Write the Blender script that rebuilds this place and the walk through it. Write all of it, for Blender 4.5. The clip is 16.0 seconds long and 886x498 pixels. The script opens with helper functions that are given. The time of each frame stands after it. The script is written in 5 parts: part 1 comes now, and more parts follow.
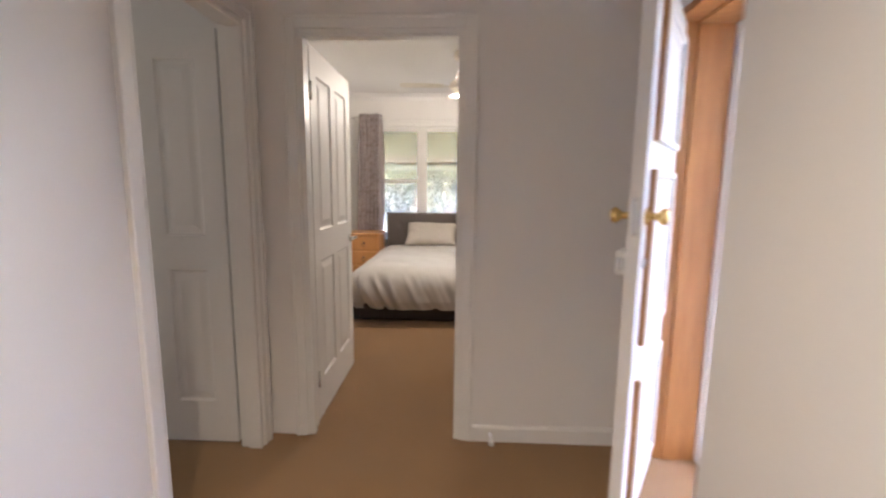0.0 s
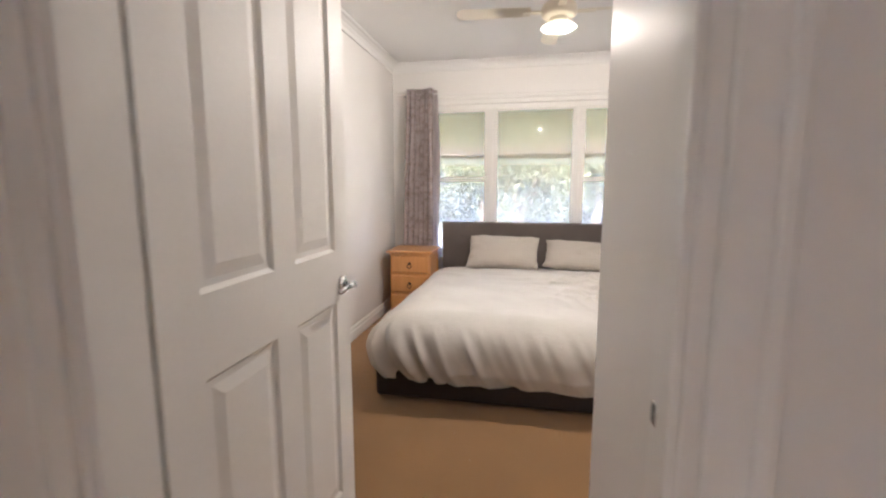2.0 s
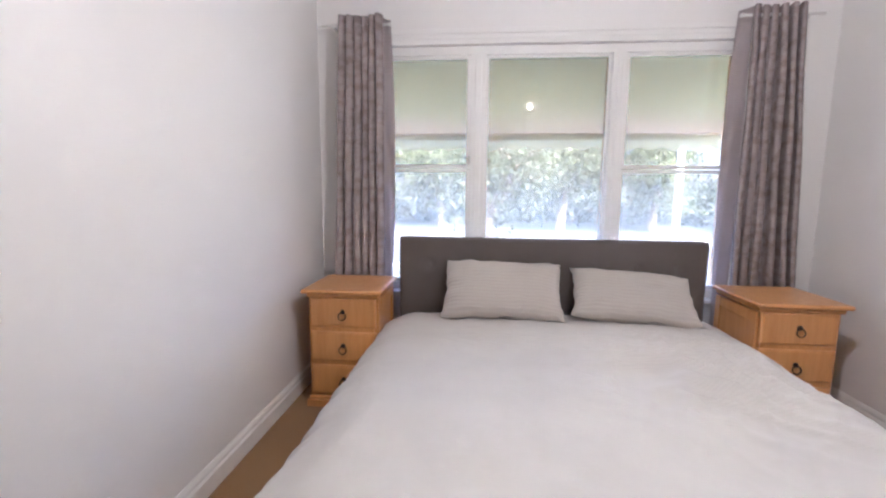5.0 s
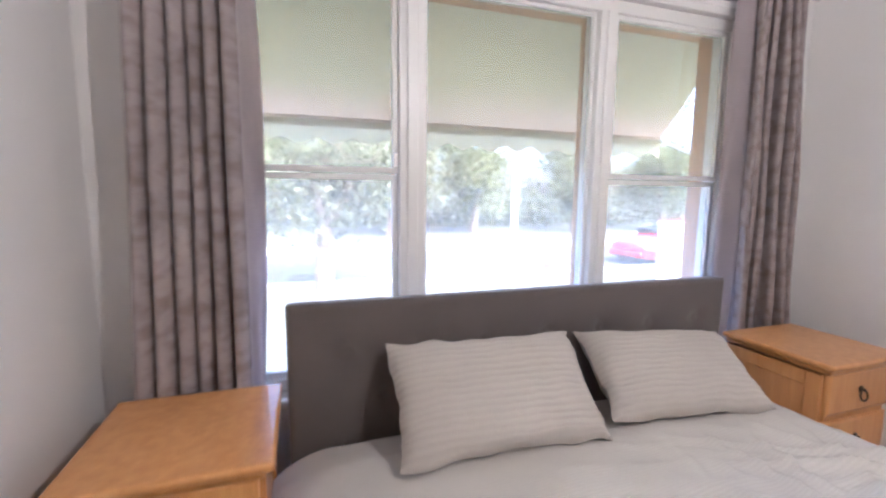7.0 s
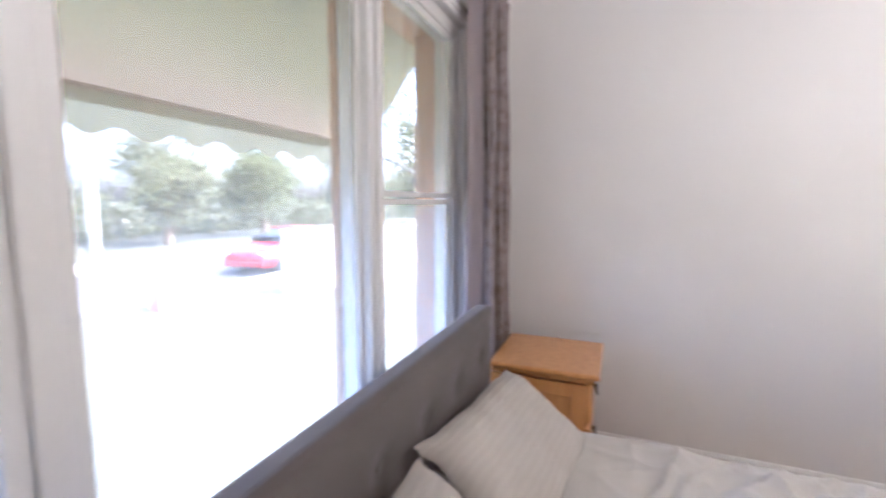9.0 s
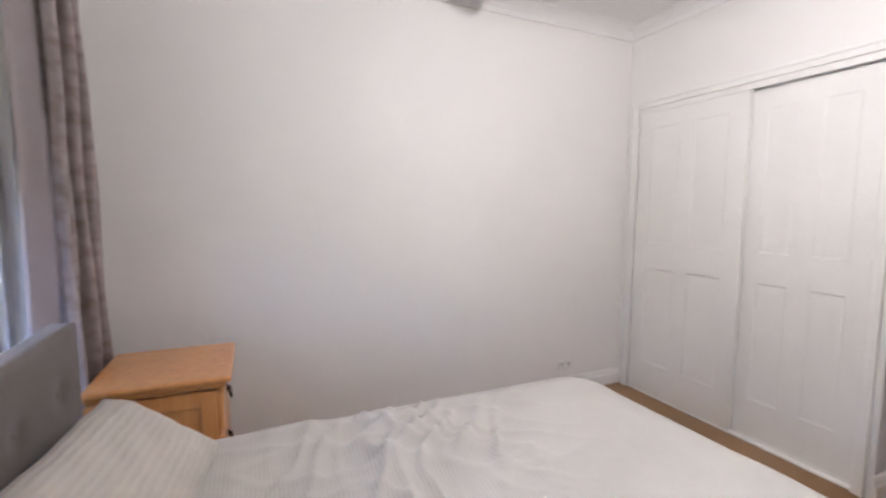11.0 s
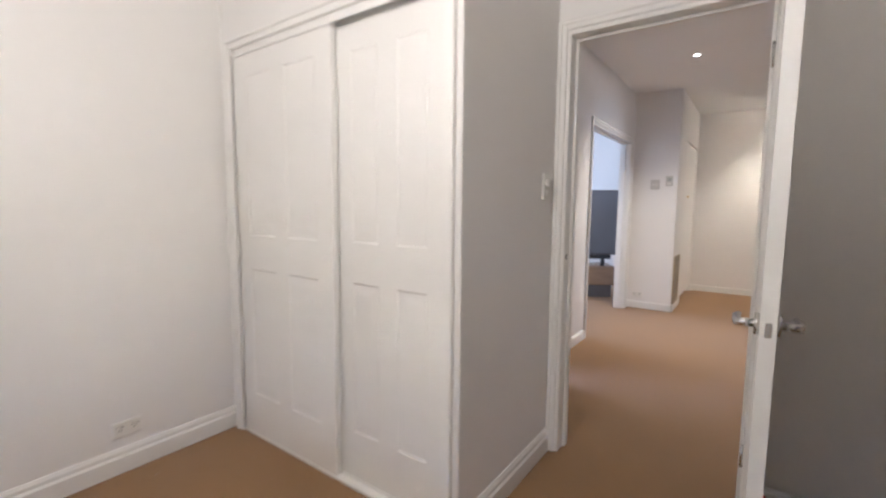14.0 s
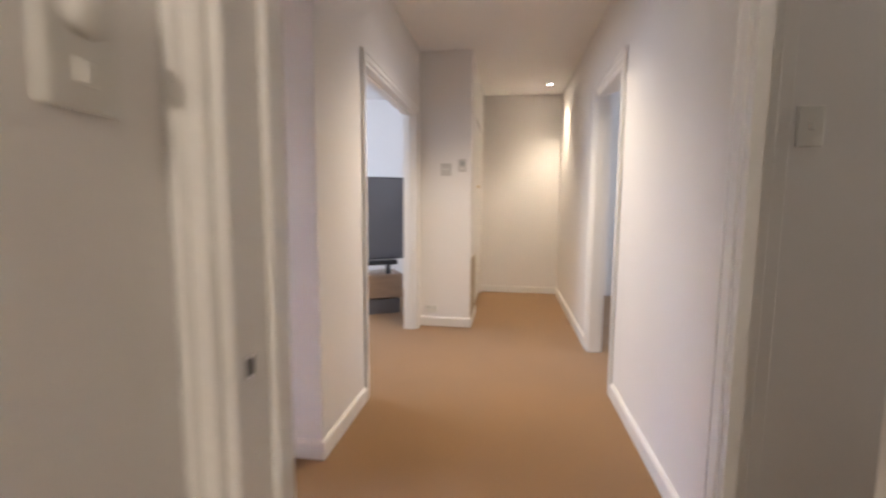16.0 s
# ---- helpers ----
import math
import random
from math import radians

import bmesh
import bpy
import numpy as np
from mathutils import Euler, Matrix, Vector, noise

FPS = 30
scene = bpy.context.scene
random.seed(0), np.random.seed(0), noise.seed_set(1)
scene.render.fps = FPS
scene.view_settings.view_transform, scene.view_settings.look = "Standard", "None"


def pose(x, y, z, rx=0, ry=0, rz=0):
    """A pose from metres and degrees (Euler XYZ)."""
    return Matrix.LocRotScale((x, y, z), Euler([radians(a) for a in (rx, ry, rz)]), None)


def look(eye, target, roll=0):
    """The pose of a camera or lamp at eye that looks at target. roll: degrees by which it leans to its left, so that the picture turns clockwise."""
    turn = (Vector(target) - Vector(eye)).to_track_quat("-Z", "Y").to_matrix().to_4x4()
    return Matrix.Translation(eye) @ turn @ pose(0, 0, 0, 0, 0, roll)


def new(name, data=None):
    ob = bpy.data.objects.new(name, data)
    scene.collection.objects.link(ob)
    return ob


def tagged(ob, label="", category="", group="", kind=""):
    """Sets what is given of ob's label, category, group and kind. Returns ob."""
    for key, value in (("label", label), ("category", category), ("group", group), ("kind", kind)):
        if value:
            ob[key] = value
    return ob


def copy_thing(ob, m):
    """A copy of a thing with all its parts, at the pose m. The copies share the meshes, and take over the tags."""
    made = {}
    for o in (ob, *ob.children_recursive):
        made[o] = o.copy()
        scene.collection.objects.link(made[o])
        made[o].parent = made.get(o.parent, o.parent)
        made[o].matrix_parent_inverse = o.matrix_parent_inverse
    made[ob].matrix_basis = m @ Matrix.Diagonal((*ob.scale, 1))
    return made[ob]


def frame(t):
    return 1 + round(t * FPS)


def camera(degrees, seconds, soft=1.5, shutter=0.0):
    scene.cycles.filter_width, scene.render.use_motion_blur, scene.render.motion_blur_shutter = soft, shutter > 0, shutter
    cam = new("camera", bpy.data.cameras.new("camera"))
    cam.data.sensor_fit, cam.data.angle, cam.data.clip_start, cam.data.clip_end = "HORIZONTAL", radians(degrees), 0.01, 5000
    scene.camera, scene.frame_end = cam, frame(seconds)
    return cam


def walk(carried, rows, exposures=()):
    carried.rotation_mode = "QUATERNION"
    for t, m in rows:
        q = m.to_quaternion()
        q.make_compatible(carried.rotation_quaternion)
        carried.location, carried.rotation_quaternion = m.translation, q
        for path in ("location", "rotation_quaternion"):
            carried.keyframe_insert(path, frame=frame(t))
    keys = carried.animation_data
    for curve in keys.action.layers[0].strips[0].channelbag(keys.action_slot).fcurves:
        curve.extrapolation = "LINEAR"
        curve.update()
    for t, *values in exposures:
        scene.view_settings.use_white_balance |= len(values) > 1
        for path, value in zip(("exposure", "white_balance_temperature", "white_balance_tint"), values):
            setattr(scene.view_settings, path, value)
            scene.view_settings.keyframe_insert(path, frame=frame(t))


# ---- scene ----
cam = camera(90.8, 16.0, soft=2.2, shutter=0.5)
PATH = [
    (0, (0.012, 0.141, 1.335), (-0.069, 2.119, 1.048), 0.6),
    (0.5, (-0.099, 0.522, 1.334), (-0.355, 2.484, 1.041), 0.7),
    (1, (-0.115, 0.99, 1.314), (-0.449, 2.941, 1.024), 0.3),
    (1.5, (-0.134, 1.425, 1.281), (-0.49, 3.373, 1.001), -0.1),
    (2, (-0.164, 1.825, 1.279), (-0.542, 3.771, 1.012), -0.0),
    (2.5, (-0.193, 2.1, 1.276), (-0.583, 4.043, 1.011), -0.0),
    (3, (-0.222, 2.347, 1.247), (-0.627, 4.287, 0.983), 0.1),
    (5.5, (-0.626, 3.929, 1.261), (-0.688, 5.909, 0.988), 0.6),
    (6, (-0.745, 4.267, 1.277), (-0.671, 6.246, 1.001), 0.6),
    (6.5, (-0.853, 4.539, 1.298), (-0.597, 6.504, 1.027), 0.5),
    (7, (-0.993, 4.851, 1.319), (-0.368, 6.734, 1.068), 0.6),
    (7.5, (-1.045, 5.155, 1.332), (-0.078, 6.888, 1.083), 0.8),
    (8, (-1.029, 5.481, 1.364), (0.269, 6.982, 1.119), 0.3),
    (8.5, (-0.953, 5.699, 1.363), (0.619, 6.915, 1.138), 0.3),
    (9, (-0.889, 5.83, 1.381), (0.957, 6.567, 1.165), 0.2),
    (9.5, (-0.875, 5.837, 1.385), (1.105, 6.029, 1.174), 0.3),
    (9.7, (-0.87, 5.83, 1.375), (1.12, 5.832, 1.172), 0.4),
    (11.8, (-0.871, 5.678, 1.277), (0.785, 4.57, 1.103), 0.6),
    (12, (-0.87, 5.634, 1.263), (0.737, 4.455, 1.095), 0.7),
    (12.5, (-0.885, 5.522, 1.254), (0.605, 4.198, 1.081), 0.5),
    (13, (-0.873, 5.262, 1.255), (0.5, 3.818, 1.076), 0.4),
    (13.5, (-0.827, 4.929, 1.241), (0.442, 3.395, 1.052), 0.5),
    (14, (-0.757, 4.472, 1.246), (0.405, 2.856, 1.048), 0.5),
    (14.5, (-0.688, 4.063, 1.246), (0.399, 2.397, 1.041), 0.6),
    (15, (-0.547, 3.657, 1.251), (0.422, 1.92, 1.04), 0.7),
    (15.5, (-0.407, 3.264, 1.234), (0.307, 1.408, 1.022), 0.5),
    (16, (-0.31, 2.864, 1.201), (-0.023, 0.896, 0.992), 0.4),
]
walk(cam, [(t, look(eye, target, roll)) for t, eye, target, roll in PATH],
     [(0, 5.6, 5500, 15), (0.7, 5.7, 5420, 15), (1.5, 5.78, 5350, 15), (3, 5.56, 5080, 16), (5.5, 5.56, 4800, 19), (7, 5.56, 4870, 19), (9.7, 5.44, 4880, 18), (12, 5.38, 4950, 15), (13.5, 5.44, 5030, 14), (14.5, 5.55, 5100, 14), (15.5, 5.55, 5420, 13), (16, 5.47, 5720, 15)])

# ---- world, sun, large lights ----
world = bpy.data.worlds.new("world")
scene.world = world
world.use_nodes = True
sky = world.node_tree.nodes.new("ShaderNodeTexSky")
sky.sky_type, sky.sun_disc = "NISHITA", False
sky.air_density, sky.dust_density, sky.ozone_density = 0.6, 7.0, 0.8
sky.sun_elevation, sky.sun_rotation = radians(52), radians(150)
world.node_tree.links.new(sky.outputs[0], world.node_tree.nodes["Background"].inputs[0])
world.node_tree.nodes["Background"].inputs[1].default_value = 0.135


def lamp(name, kind, energy, m, colour=(1, 1, 1), size=0.1, size_y=None, angle=None, spot=None):
    data = bpy.data.lights.new(name, kind)
    data.energy, data.color = energy, colour
    if kind == "AREA":
        data.size = size
        if size_y:
            data.shape, data.size_y = "RECTANGLE", size_y
    elif kind == "SUN":
        data.angle = radians(angle)
    else:
        data.shadow_soft_size = size
    if kind == "SPOT":
        data.spot_size, data.spot_blend = radians(spot), 0.8
    ob = new(name, data)
    ob.matrix_world = m
    return ob


SUN_DIR = Vector((math.sin(radians(150)) * math.cos(radians(52)), math.cos(radians(150)) * math.cos(radians(52)), math.sin(radians(52))))
lamp("sun", "SUN", 0.5, look(SUN_DIR * 30, (0, 0, 0)), (1, 0.95, 0.88), angle=12)


# ---- materials ----
def material(name, base, rough=0.6, vary=0.08, scale=3.0, grain=0.04, grain_scale=80.0, bump=0.15, metal=0.0, second=None, stretch=(1, 1, 1), coat=0.0, sheen=0.0):
    """Two scales of variation over a base colour, with fine relief."""
    m = bpy.data.materials.new(name)
    m.use_nodes = True
    nt = m.node_tree
    b = nt.nodes["Principled BSDF"]
    b.inputs["Roughness"].default_value, b.inputs["Metallic"].default_value = rough, metal
    b.inputs["Coat Weight"].default_value, b.inputs["Sheen Weight"].default_value = coat, sheen
    tc, mp = nt.nodes.new("ShaderNodeTexCoord"), nt.nodes.new("ShaderNodeMapping")
    mp.inputs["Scale"].default_value = stretch
    nt.links.new(tc.outputs["Object"], mp.inputs[0])
    big, fine = nt.nodes.new("ShaderNodeTexNoise"), nt.nodes.new("ShaderNodeTexNoise")
    big.inputs["Scale"].default_value, big.inputs["Detail"].default_value = scale, 4
    fine.inputs["Scale"].default_value, fine.inputs["Detail"].default_value = grain_scale, 3
    for n in (big, fine):
        nt.links.new(mp.outputs[0], n.inputs["Vector"])
    lo = second or tuple(c * (1 - vary * 2) for c in base)
    ramp = nt.nodes.new("ShaderNodeValToRGB")
    ramp.color_ramp.elements[0].position, ramp.color_ramp.elements[1].position = 0.3, 0.7
    ramp.color_ramp.elements[0].color, ramp.color_ramp.elements[1].color = (*lo, 1), (*base, 1)
    nt.links.new(big.outputs["Fac"], ramp.inputs[0])
    mr = nt.nodes.new("ShaderNodeMapRange")
    mr.inputs["To Min"].default_value, mr.inputs["To Max"].default_value = 1 - grain * 2, 1 + grain * 2
    nt.links.new(fine.outputs["Fac"], mr.inputs["Value"])
    mul = nt.nodes.new("ShaderNodeVectorMath")
    mul.operation = "SCALE"
    nt.links.new(ramp.outputs[0], mul.inputs[0])
    nt.links.new(mr.outputs[0], mul.inputs["Scale"])
    nt.links.new(mul.outputs[0], b.inputs["Base Color"])
    if bump:
        bp = nt.nodes.new("ShaderNodeBump")
        bp.inputs["Strength"].default_value, bp.inputs["Distance"].default_value = bump, 0.004
        nt.links.new(fine.outputs["Fac"], bp.inputs["Height"])
        nt.links.new(bp.outputs[0], b.inputs["Normal"])
    return m


def nodes_of(m):
    return m.node_tree, m.node_tree.nodes["Principled BSDF"]


def glow(name, colour, strength):
    m = bpy.data.materials.new(name)
    m.use_nodes = True
    nt, b = nodes_of(m)
    b.inputs["Emission Color"].default_value, b.inputs["Emission Strength"].default_value = (*colour, 1), strength
    return m


PAINT = material("wall_paint", (0.85, 0.83, 0.80), 0.55, 0.012, 1.2, 0.008, 140, 0.08)
CEIL = material("ceiling_paint", (0.85, 0.84, 0.82), 0.8, 0.01, 1.5, 0.01, 120, 0.06)
GLOSS = material("gloss_paint", (0.86, 0.845, 0.81), 0.38, 0.015, 2.0, 0.01, 60, 0.04)
DOORP = material("door_paint", (0.86, 0.845, 0.81), 0.52, 0.015, 2.0, 0.012, 90, 0.05)
CARPET = material("carpet", (0.30, 0.163, 0.054), 0.97, 0.06, 2.2, 0.16, 260, 0.9, sheen=0.25)
PINE = material("pine", (0.68, 0.34, 0.11), 0.32, 0.1, 2.2, 0.05, 14, 0.05, second=(0.58, 0.27, 0.08), stretch=(14, 14, 1.2), coat=0.3)
BRASSD = material("dark_bronze", (0.06, 0.045, 0.035), 0.4, 0.1, 20, 0.05, 120, 0.1, metal=0.9)
BRASS = material("polished_brass", (0.80, 0.58, 0.22), 0.15, 0.05, 20, 0.02, 90, 0.02, metal=1.0)
CHROME = material("satin_chrome", (0.66, 0.65, 0.63), 0.25, 0.03, 25, 0.02, 90, 0.02, metal=1.0)
HEADB = material("grey_fabric", (0.135, 0.112, 0.10), 0.95, 0.08, 4, 0.12, 420, 0.5, sheen=0.3)
BASEF = material("dark_fabric", (0.035, 0.026, 0.022), 0.95, 0.08, 4, 0.12, 420, 0.5)
CURTAIN = material("curtain_fabric", (0.40, 0.34, 0.325), 0.85, 0.12, 5, 0.08, 300, 0.3)
PLASTIC = material("white_plastic", (0.80, 0.79, 0.74), 0.35, 0.01, 8, 0.01, 60, 0.02)
ORANGEW = material("stained_timber", (0.55, 0.27, 0.09), 0.35, 0.1, 3, 0.05, 20, 0.05, second=(0.45, 0.2, 0.06), stretch=(10, 10, 1))
BIRCH = material("birch_veneer", (0.62, 0.47, 0.30), 0.5, 0.06, 3, 0.04, 25, 0.04, stretch=(8, 8, 1))
DARK = material("black_plastic", (0.02, 0.02, 0.022), 0.35, 0.05, 8, 0.03, 90, 0.05)


# ---- mesh helpers ----
def finish(ob, mat, smooth=False):
    if mat:
        ob.data.materials.append(mat)
    if smooth:
        for p in ob.data.polygons:
            p.use_smooth = True
    return ob


def mesh_of(name, bm, mat, smooth=False):
    bmesh.ops.recalc_face_normals(bm, faces=bm.faces[:])
    me = bpy.data.meshes.new(name)
    bm.to_mesh(me)
    bm.free()
    ob = new(name, me)
    return finish(ob, mat, smooth)


def part(name, bm, mat, parent=None, label="", smooth=False):
    ob = mesh_of(name, bm, mat, smooth)
    ob.parent = parent
    if label:
        tagged(ob, label)
    return ob


def structure(name, bm, mat, label, category, smooth=False):
    return tagged(mesh_of(name, bm, mat, smooth), label, category, kind="structure")


def empty(name, m=None):
    ob = new(name)
    ob.empty_display_size = 0.1
    if m is not None:
        ob.matrix_world = m
    return ob


def box(bm, a, b, bevel=0.0, seg=2):
    c = [(a[i] + b[i]) / 2 for i in range(3)]
    s = [abs(b[i] - a[i]) for i in range(3)]
    vs = bmesh.ops.create_cube(bm, size=1, matrix=Matrix.Translation(c) @ Matrix.Diagonal((*s, 1)))["verts"]
    if bevel:
        es = list({e for v in vs for e in v.link_edges})
        bmesh.ops.bevel(bm, geom=es, offset=min(bevel, min(s) * 0.45), segments=seg, affect="EDGES", profile=0.5)
    return bm


def solid(*items):
    """One closed, welded body from boxes that touch: only the outer faces are kept."""
    axes = [sorted({round(p[k], 5) for it in items for p in it}) for k in range(3)]
    mids = [[(a + b) / 2 for a, b in zip(ax, ax[1:])] for ax in axes]
    full = set()
    for i, x in enumerate(mids[0]):
        for j, y in enumerate(mids[1]):
            for k, z in enumerate(mids[2]):
                if any(a[0] < x < b[0] and a[1] < y < b[1] and a[2] < z < b[2] for a, b in items):
                    full.add((i, j, k))
    bm, made = bmesh.new(), {}

    def vert(i, j, k):
        if (i, j, k) not in made:
            made[i, j, k] = bm.verts.new((axes[0][i], axes[1][j], axes[2][k]))
        return made[i, j, k]

    sides = (((-1, 0, 0), ((0, 0, 0), (0, 0, 1), (0, 1, 1), (0, 1, 0))), ((1, 0, 0), ((1, 0, 0), (1, 1, 0), (1, 1, 1), (1, 0, 1))), ((0, -1, 0), ((0, 0, 0), (1, 0, 0), (1, 0, 1), (0, 0, 1))), ((0, 1, 0), ((0, 1, 0), (0, 1, 1), (1, 1, 1), (1, 1, 0))), ((0, 0, -1), ((0, 0, 0), (0, 1, 0), (1, 1, 0), (1, 0, 0))), ((0, 0, 1), ((0, 0, 1), (1, 0, 1), (1, 1, 1), (0, 1, 1))))
    for c in sorted(full):
        for step, corners in sides:
            if tuple(c[n] + step[n] for n in range(3)) not in full:
                bm.faces.new([vert(*(c[n] + o[n] for n in range(3))) for o in corners])
    return bm


def boxes(*items, bevel=0.0, seg=2):
    bm = bmesh.new()
    for a, b in items:
        box(bm, a, b, bevel, seg)
    return bm


def cyl(bm, p, q, r, r2=None, n=20, caps=True):
    p, q = Vector(p), Vector(q)
    m = Matrix.Translation((p + q) / 2) @ (q - p).to_track_quat("Z", "Y").to_matrix().to_4x4()
    bmesh.ops.create_cone(bm, cap_ends=caps, segments=n, radius1=r, radius2=r if r2 is None else r2, depth=(q - p).length, matrix=m)
    return bm


def lathe(bm, profile, m=None, n=28):
    """Turns (radius, height) pairs round z."""
    m = m or Matrix()
    rings = [[bm.verts.new(m @ Vector((r * math.cos(a), r * math.sin(a), z))) for a in [2 * math.pi * i / n for i in range(n)]] for r, z in profile]
    for lo, hi in zip(rings, rings[1:]):
        for i in range(n):
            bm.faces.new((lo[i], lo[(i + 1) % n], hi[(i + 1) % n], hi[i]))
    for ring in (rings[0], rings[-1]):
        bm.faces.new(ring)
    return bm


def torus(bm, m, R, r, n=24, k=8):
    rings = []
    for i in range(n):
        a = 2 * math.pi * i / n
        rings.append([bm.verts.new(m @ Vector(((R + r * math.cos(b)) * math.cos(a), (R + r * math.cos(b)) * math.sin(a), r * math.sin(b)))) for b in [2 * math.pi * j / k for j in range(k)]])
    for i in range(n):
        for j in range(k):
            bm.faces.new((rings[i][j], rings[(i + 1) % n][j], rings[(i + 1) % n][(j + 1) % k], rings[i][(j + 1) % k]))
    return bm


def run(bm, profile, p, q, up=Vector((0, 0, 1))):
    """A moulding: profile points (out, up) swept from p to q; out is to the left of the run."""
    p, q = Vector(p), Vector(q)
    along = (q - p).normalized()
    out = up.cross(along)
    ends = [[bm.verts.new(e + out * o + up * u) for o, u in profile] for e in (p, q)]
    n = len(profile)
    for i in range(n):
        bm.faces.new((ends[0][i], ends[0][(i + 1) % n], ends[1][(i + 1) % n], ends[1][i]))
    bm.faces.new(ends[0])
    bm.faces.new(ends[1])
    return bm


# ---- the house: floor, ceiling, walls ----
H = 2.60
structure("floor", solid(((-4.2, -3.4, -0.12), (1.70, 6.755, 0.0)), ((1.70, -3.4, -0.12), (4.2, 0.95, 0.0))), CARPET, "tan brown cut-pile carpet with slight wear", "carpet")
structure("ceiling", solid(((-4.2, -3.4, H), (4.2, 0.95, H + 0.1)), ((-4.2, 0.95, H), (1.70, 6.755, H + 0.1))), CEIL, "smooth white painted plaster ceiling", "ceiling")
WX0, WX1, WZ0, WZ1 = -1.275, 1.09, 0.56, 2.17
RX0, RX1, NY = -1.625, 1.57, 6.525
structure("wall_north", solid(((-1.74, NY, 0), (WX0, NY + 0.23, H)), ((WX1, NY, 0), (1.685, NY + 0.23, H)), ((WX0, NY, 0), (WX1, NY + 0.23, WZ0)), ((WX0, NY, WZ1), (WX1, NY + 0.23, H))), PAINT, "white painted bedroom wall round the window", "wall")
structure("wall_west", solid(((-1.74, 2.41, 0), (RX0, NY, H))), PAINT, "white painted plaster bedroom wall", "wall")
structure("wall_east", solid(((RX1, 2.41, 0), (1.685, NY, H))), PAINT, "white painted plaster bedroom wall with faint marks", "wall")
structure("wall_south", solid(((-1.74, 2.30, 0), (-0.80, 2.41, H)), ((0.033, 2.30, 0), (1.685, 2.41, H)), ((-0.80, 2.30, 2.075), (0.033, 2.41, H))), PAINT, "white painted wall between bedroom and entry", "wall")
structure("wall_closet", solid(((0.06, 2.41, 0), (0.13, 3.23, H)), ((0.13, 3.13, 2.06), (RX1, 3.23, H)), ((1.50, 3.13, 0), (RX1, 3.23, 2.06))), PAINT, "white painted plaster wall of the built-in wardrobe", "wall")
# hall and vestibule
HX0, HX1 = -0.985, 0.525
structure("wall_hall_west", solid(((-1.09, 2.20, 0), (HX0, 2.30, H)), ((-1.09, 0.05, 0), (HX0, 1.45, H)), ((-1.09, -3.07, 0), (HX0, -0.77, H)), ((-1.09, 1.45, 2.075), (HX0, 2.20, H)), ((-1.09, -0.77, 2.075), (HX0, 0.05, H))), PAINT, "white painted plaster hall wall with two doorways", "wall")
structure("wall_hall_east", solid(((HX1, 0.37, 0), (0.645, 1.02, H)), ((HX1, -1.16, 2.04), (0.645, 0.37, H)), ((HX1, -1.29, 0), (0.645, -1.16, H)), ((0.645, 0.91, 0), (0.93, 1.02, H))), PAINT, "white painted plaster hall wall beside the living room opening", "wall")
structure("wall_cupboard", solid(((0.03, -1.39, 0), (0.645, -1.29, H)), ((0.03, -1.90, 0), (0.13, -1.39, H)), ((0.03, -2.95, 2.10), (0.13, -1.90, H)), ((0.03, -3.07, 0), (0.13, -2.95, H)), ((0.545, -3.07, 0), (0.645, -1.39, H))), PAINT, "white painted plaster wall of the hall cupboard", "wall")
structure("wall_hall_end", solid(((-4.2, -3.4, 0), (4.2, -3.07, H))), PAINT, "cream painted plaster wall at the end of the hall", "wall")
structure("wall_entry", solid(((0.93, 0.86, 0), (1.04, 1.362, H)), ((0.93, 2.228, 0), (1.04, 2.30, H)), ((0.93, 1.362, 2.085), (1.04, 2.228, H))), PAINT, "white painted wall round the front door", "wall")
structure("wall_rooms_west", solid(((-4.2, -3.07, 0), (-4.1, 2.41, H)), ((-4.1, 2.30, 0), (-1.74, 2.41, H)), ((-4.1, 1.30, 0), (-1.09, 1.42, H))), PAINT, "white painted wall of the neighbouring room", "wall")
structure("wall_living", solid(((4.1, -3.07, 0), (4.2, 0.95, H)), ((1.16, 0.86, 0), (4.1, 0.95, H))), PAINT, "white painted living room wall", "wall")


# ---- trim ----
SKIRT_B = [(0, 0), (0.020, 0), (0.020, 0.075), (0.013, 0.085), (0.013, 0.100), (0.006, 0.115), (0, 0.115)]
SKIRT_H = [(0, 0), (0.018, 0), (0.018, 0.074), (0.010, 0.086), (0, 0.086)]


def skirting(name, profile, *runs):
    bm = bmesh.new()
    for x0, y0, x1, y1 in runs:
        run(bm, profile, (x0, y0, 0.002), (x1, y1, 0.002))
    return structure(name, bm, GLOSS, "glossy white painted timber skirting board", "skirting")


skirting("baseboard_bedroom", SKIRT_B, (RX0, NY, RX0, 2.41), (RX1, 3.23, RX1, NY), (RX1 - 0.02, NY, RX0 + 0.02, NY), (RX0 + 0.02, 2.41, -0.86, 2.41), (0.06, 2.43, 0.06, 3.25))
skirting("baseboard_hall", SKIRT_H, (0.93, 2.30, 0.085, 2.30), (-0.985, 1.39, -0.985, 0.11), (-0.985, -0.83, -0.985, -3.07), (0.525, 0.41, 0.525, 1.038), (0.525, 1.02, 0.93, 1.02), (0.012, -1.29, 0.525, -1.29), (0.03, -1.88, 0.03, -1.272), (-0.967, -3.07, 0.03, -3.07), (0.03, -3.07, 0.03, -2.97))
COVE = [(0, 0), (0, -0.085), (0.012, -0.085)] + [(0.012 + 0.075 * (1 - math.cos(a)), -0.085 + 0.075 * math.sin(a)) for a in (0.4, 0.8, 1.2, 1.5)] + [(0.088, 0)]


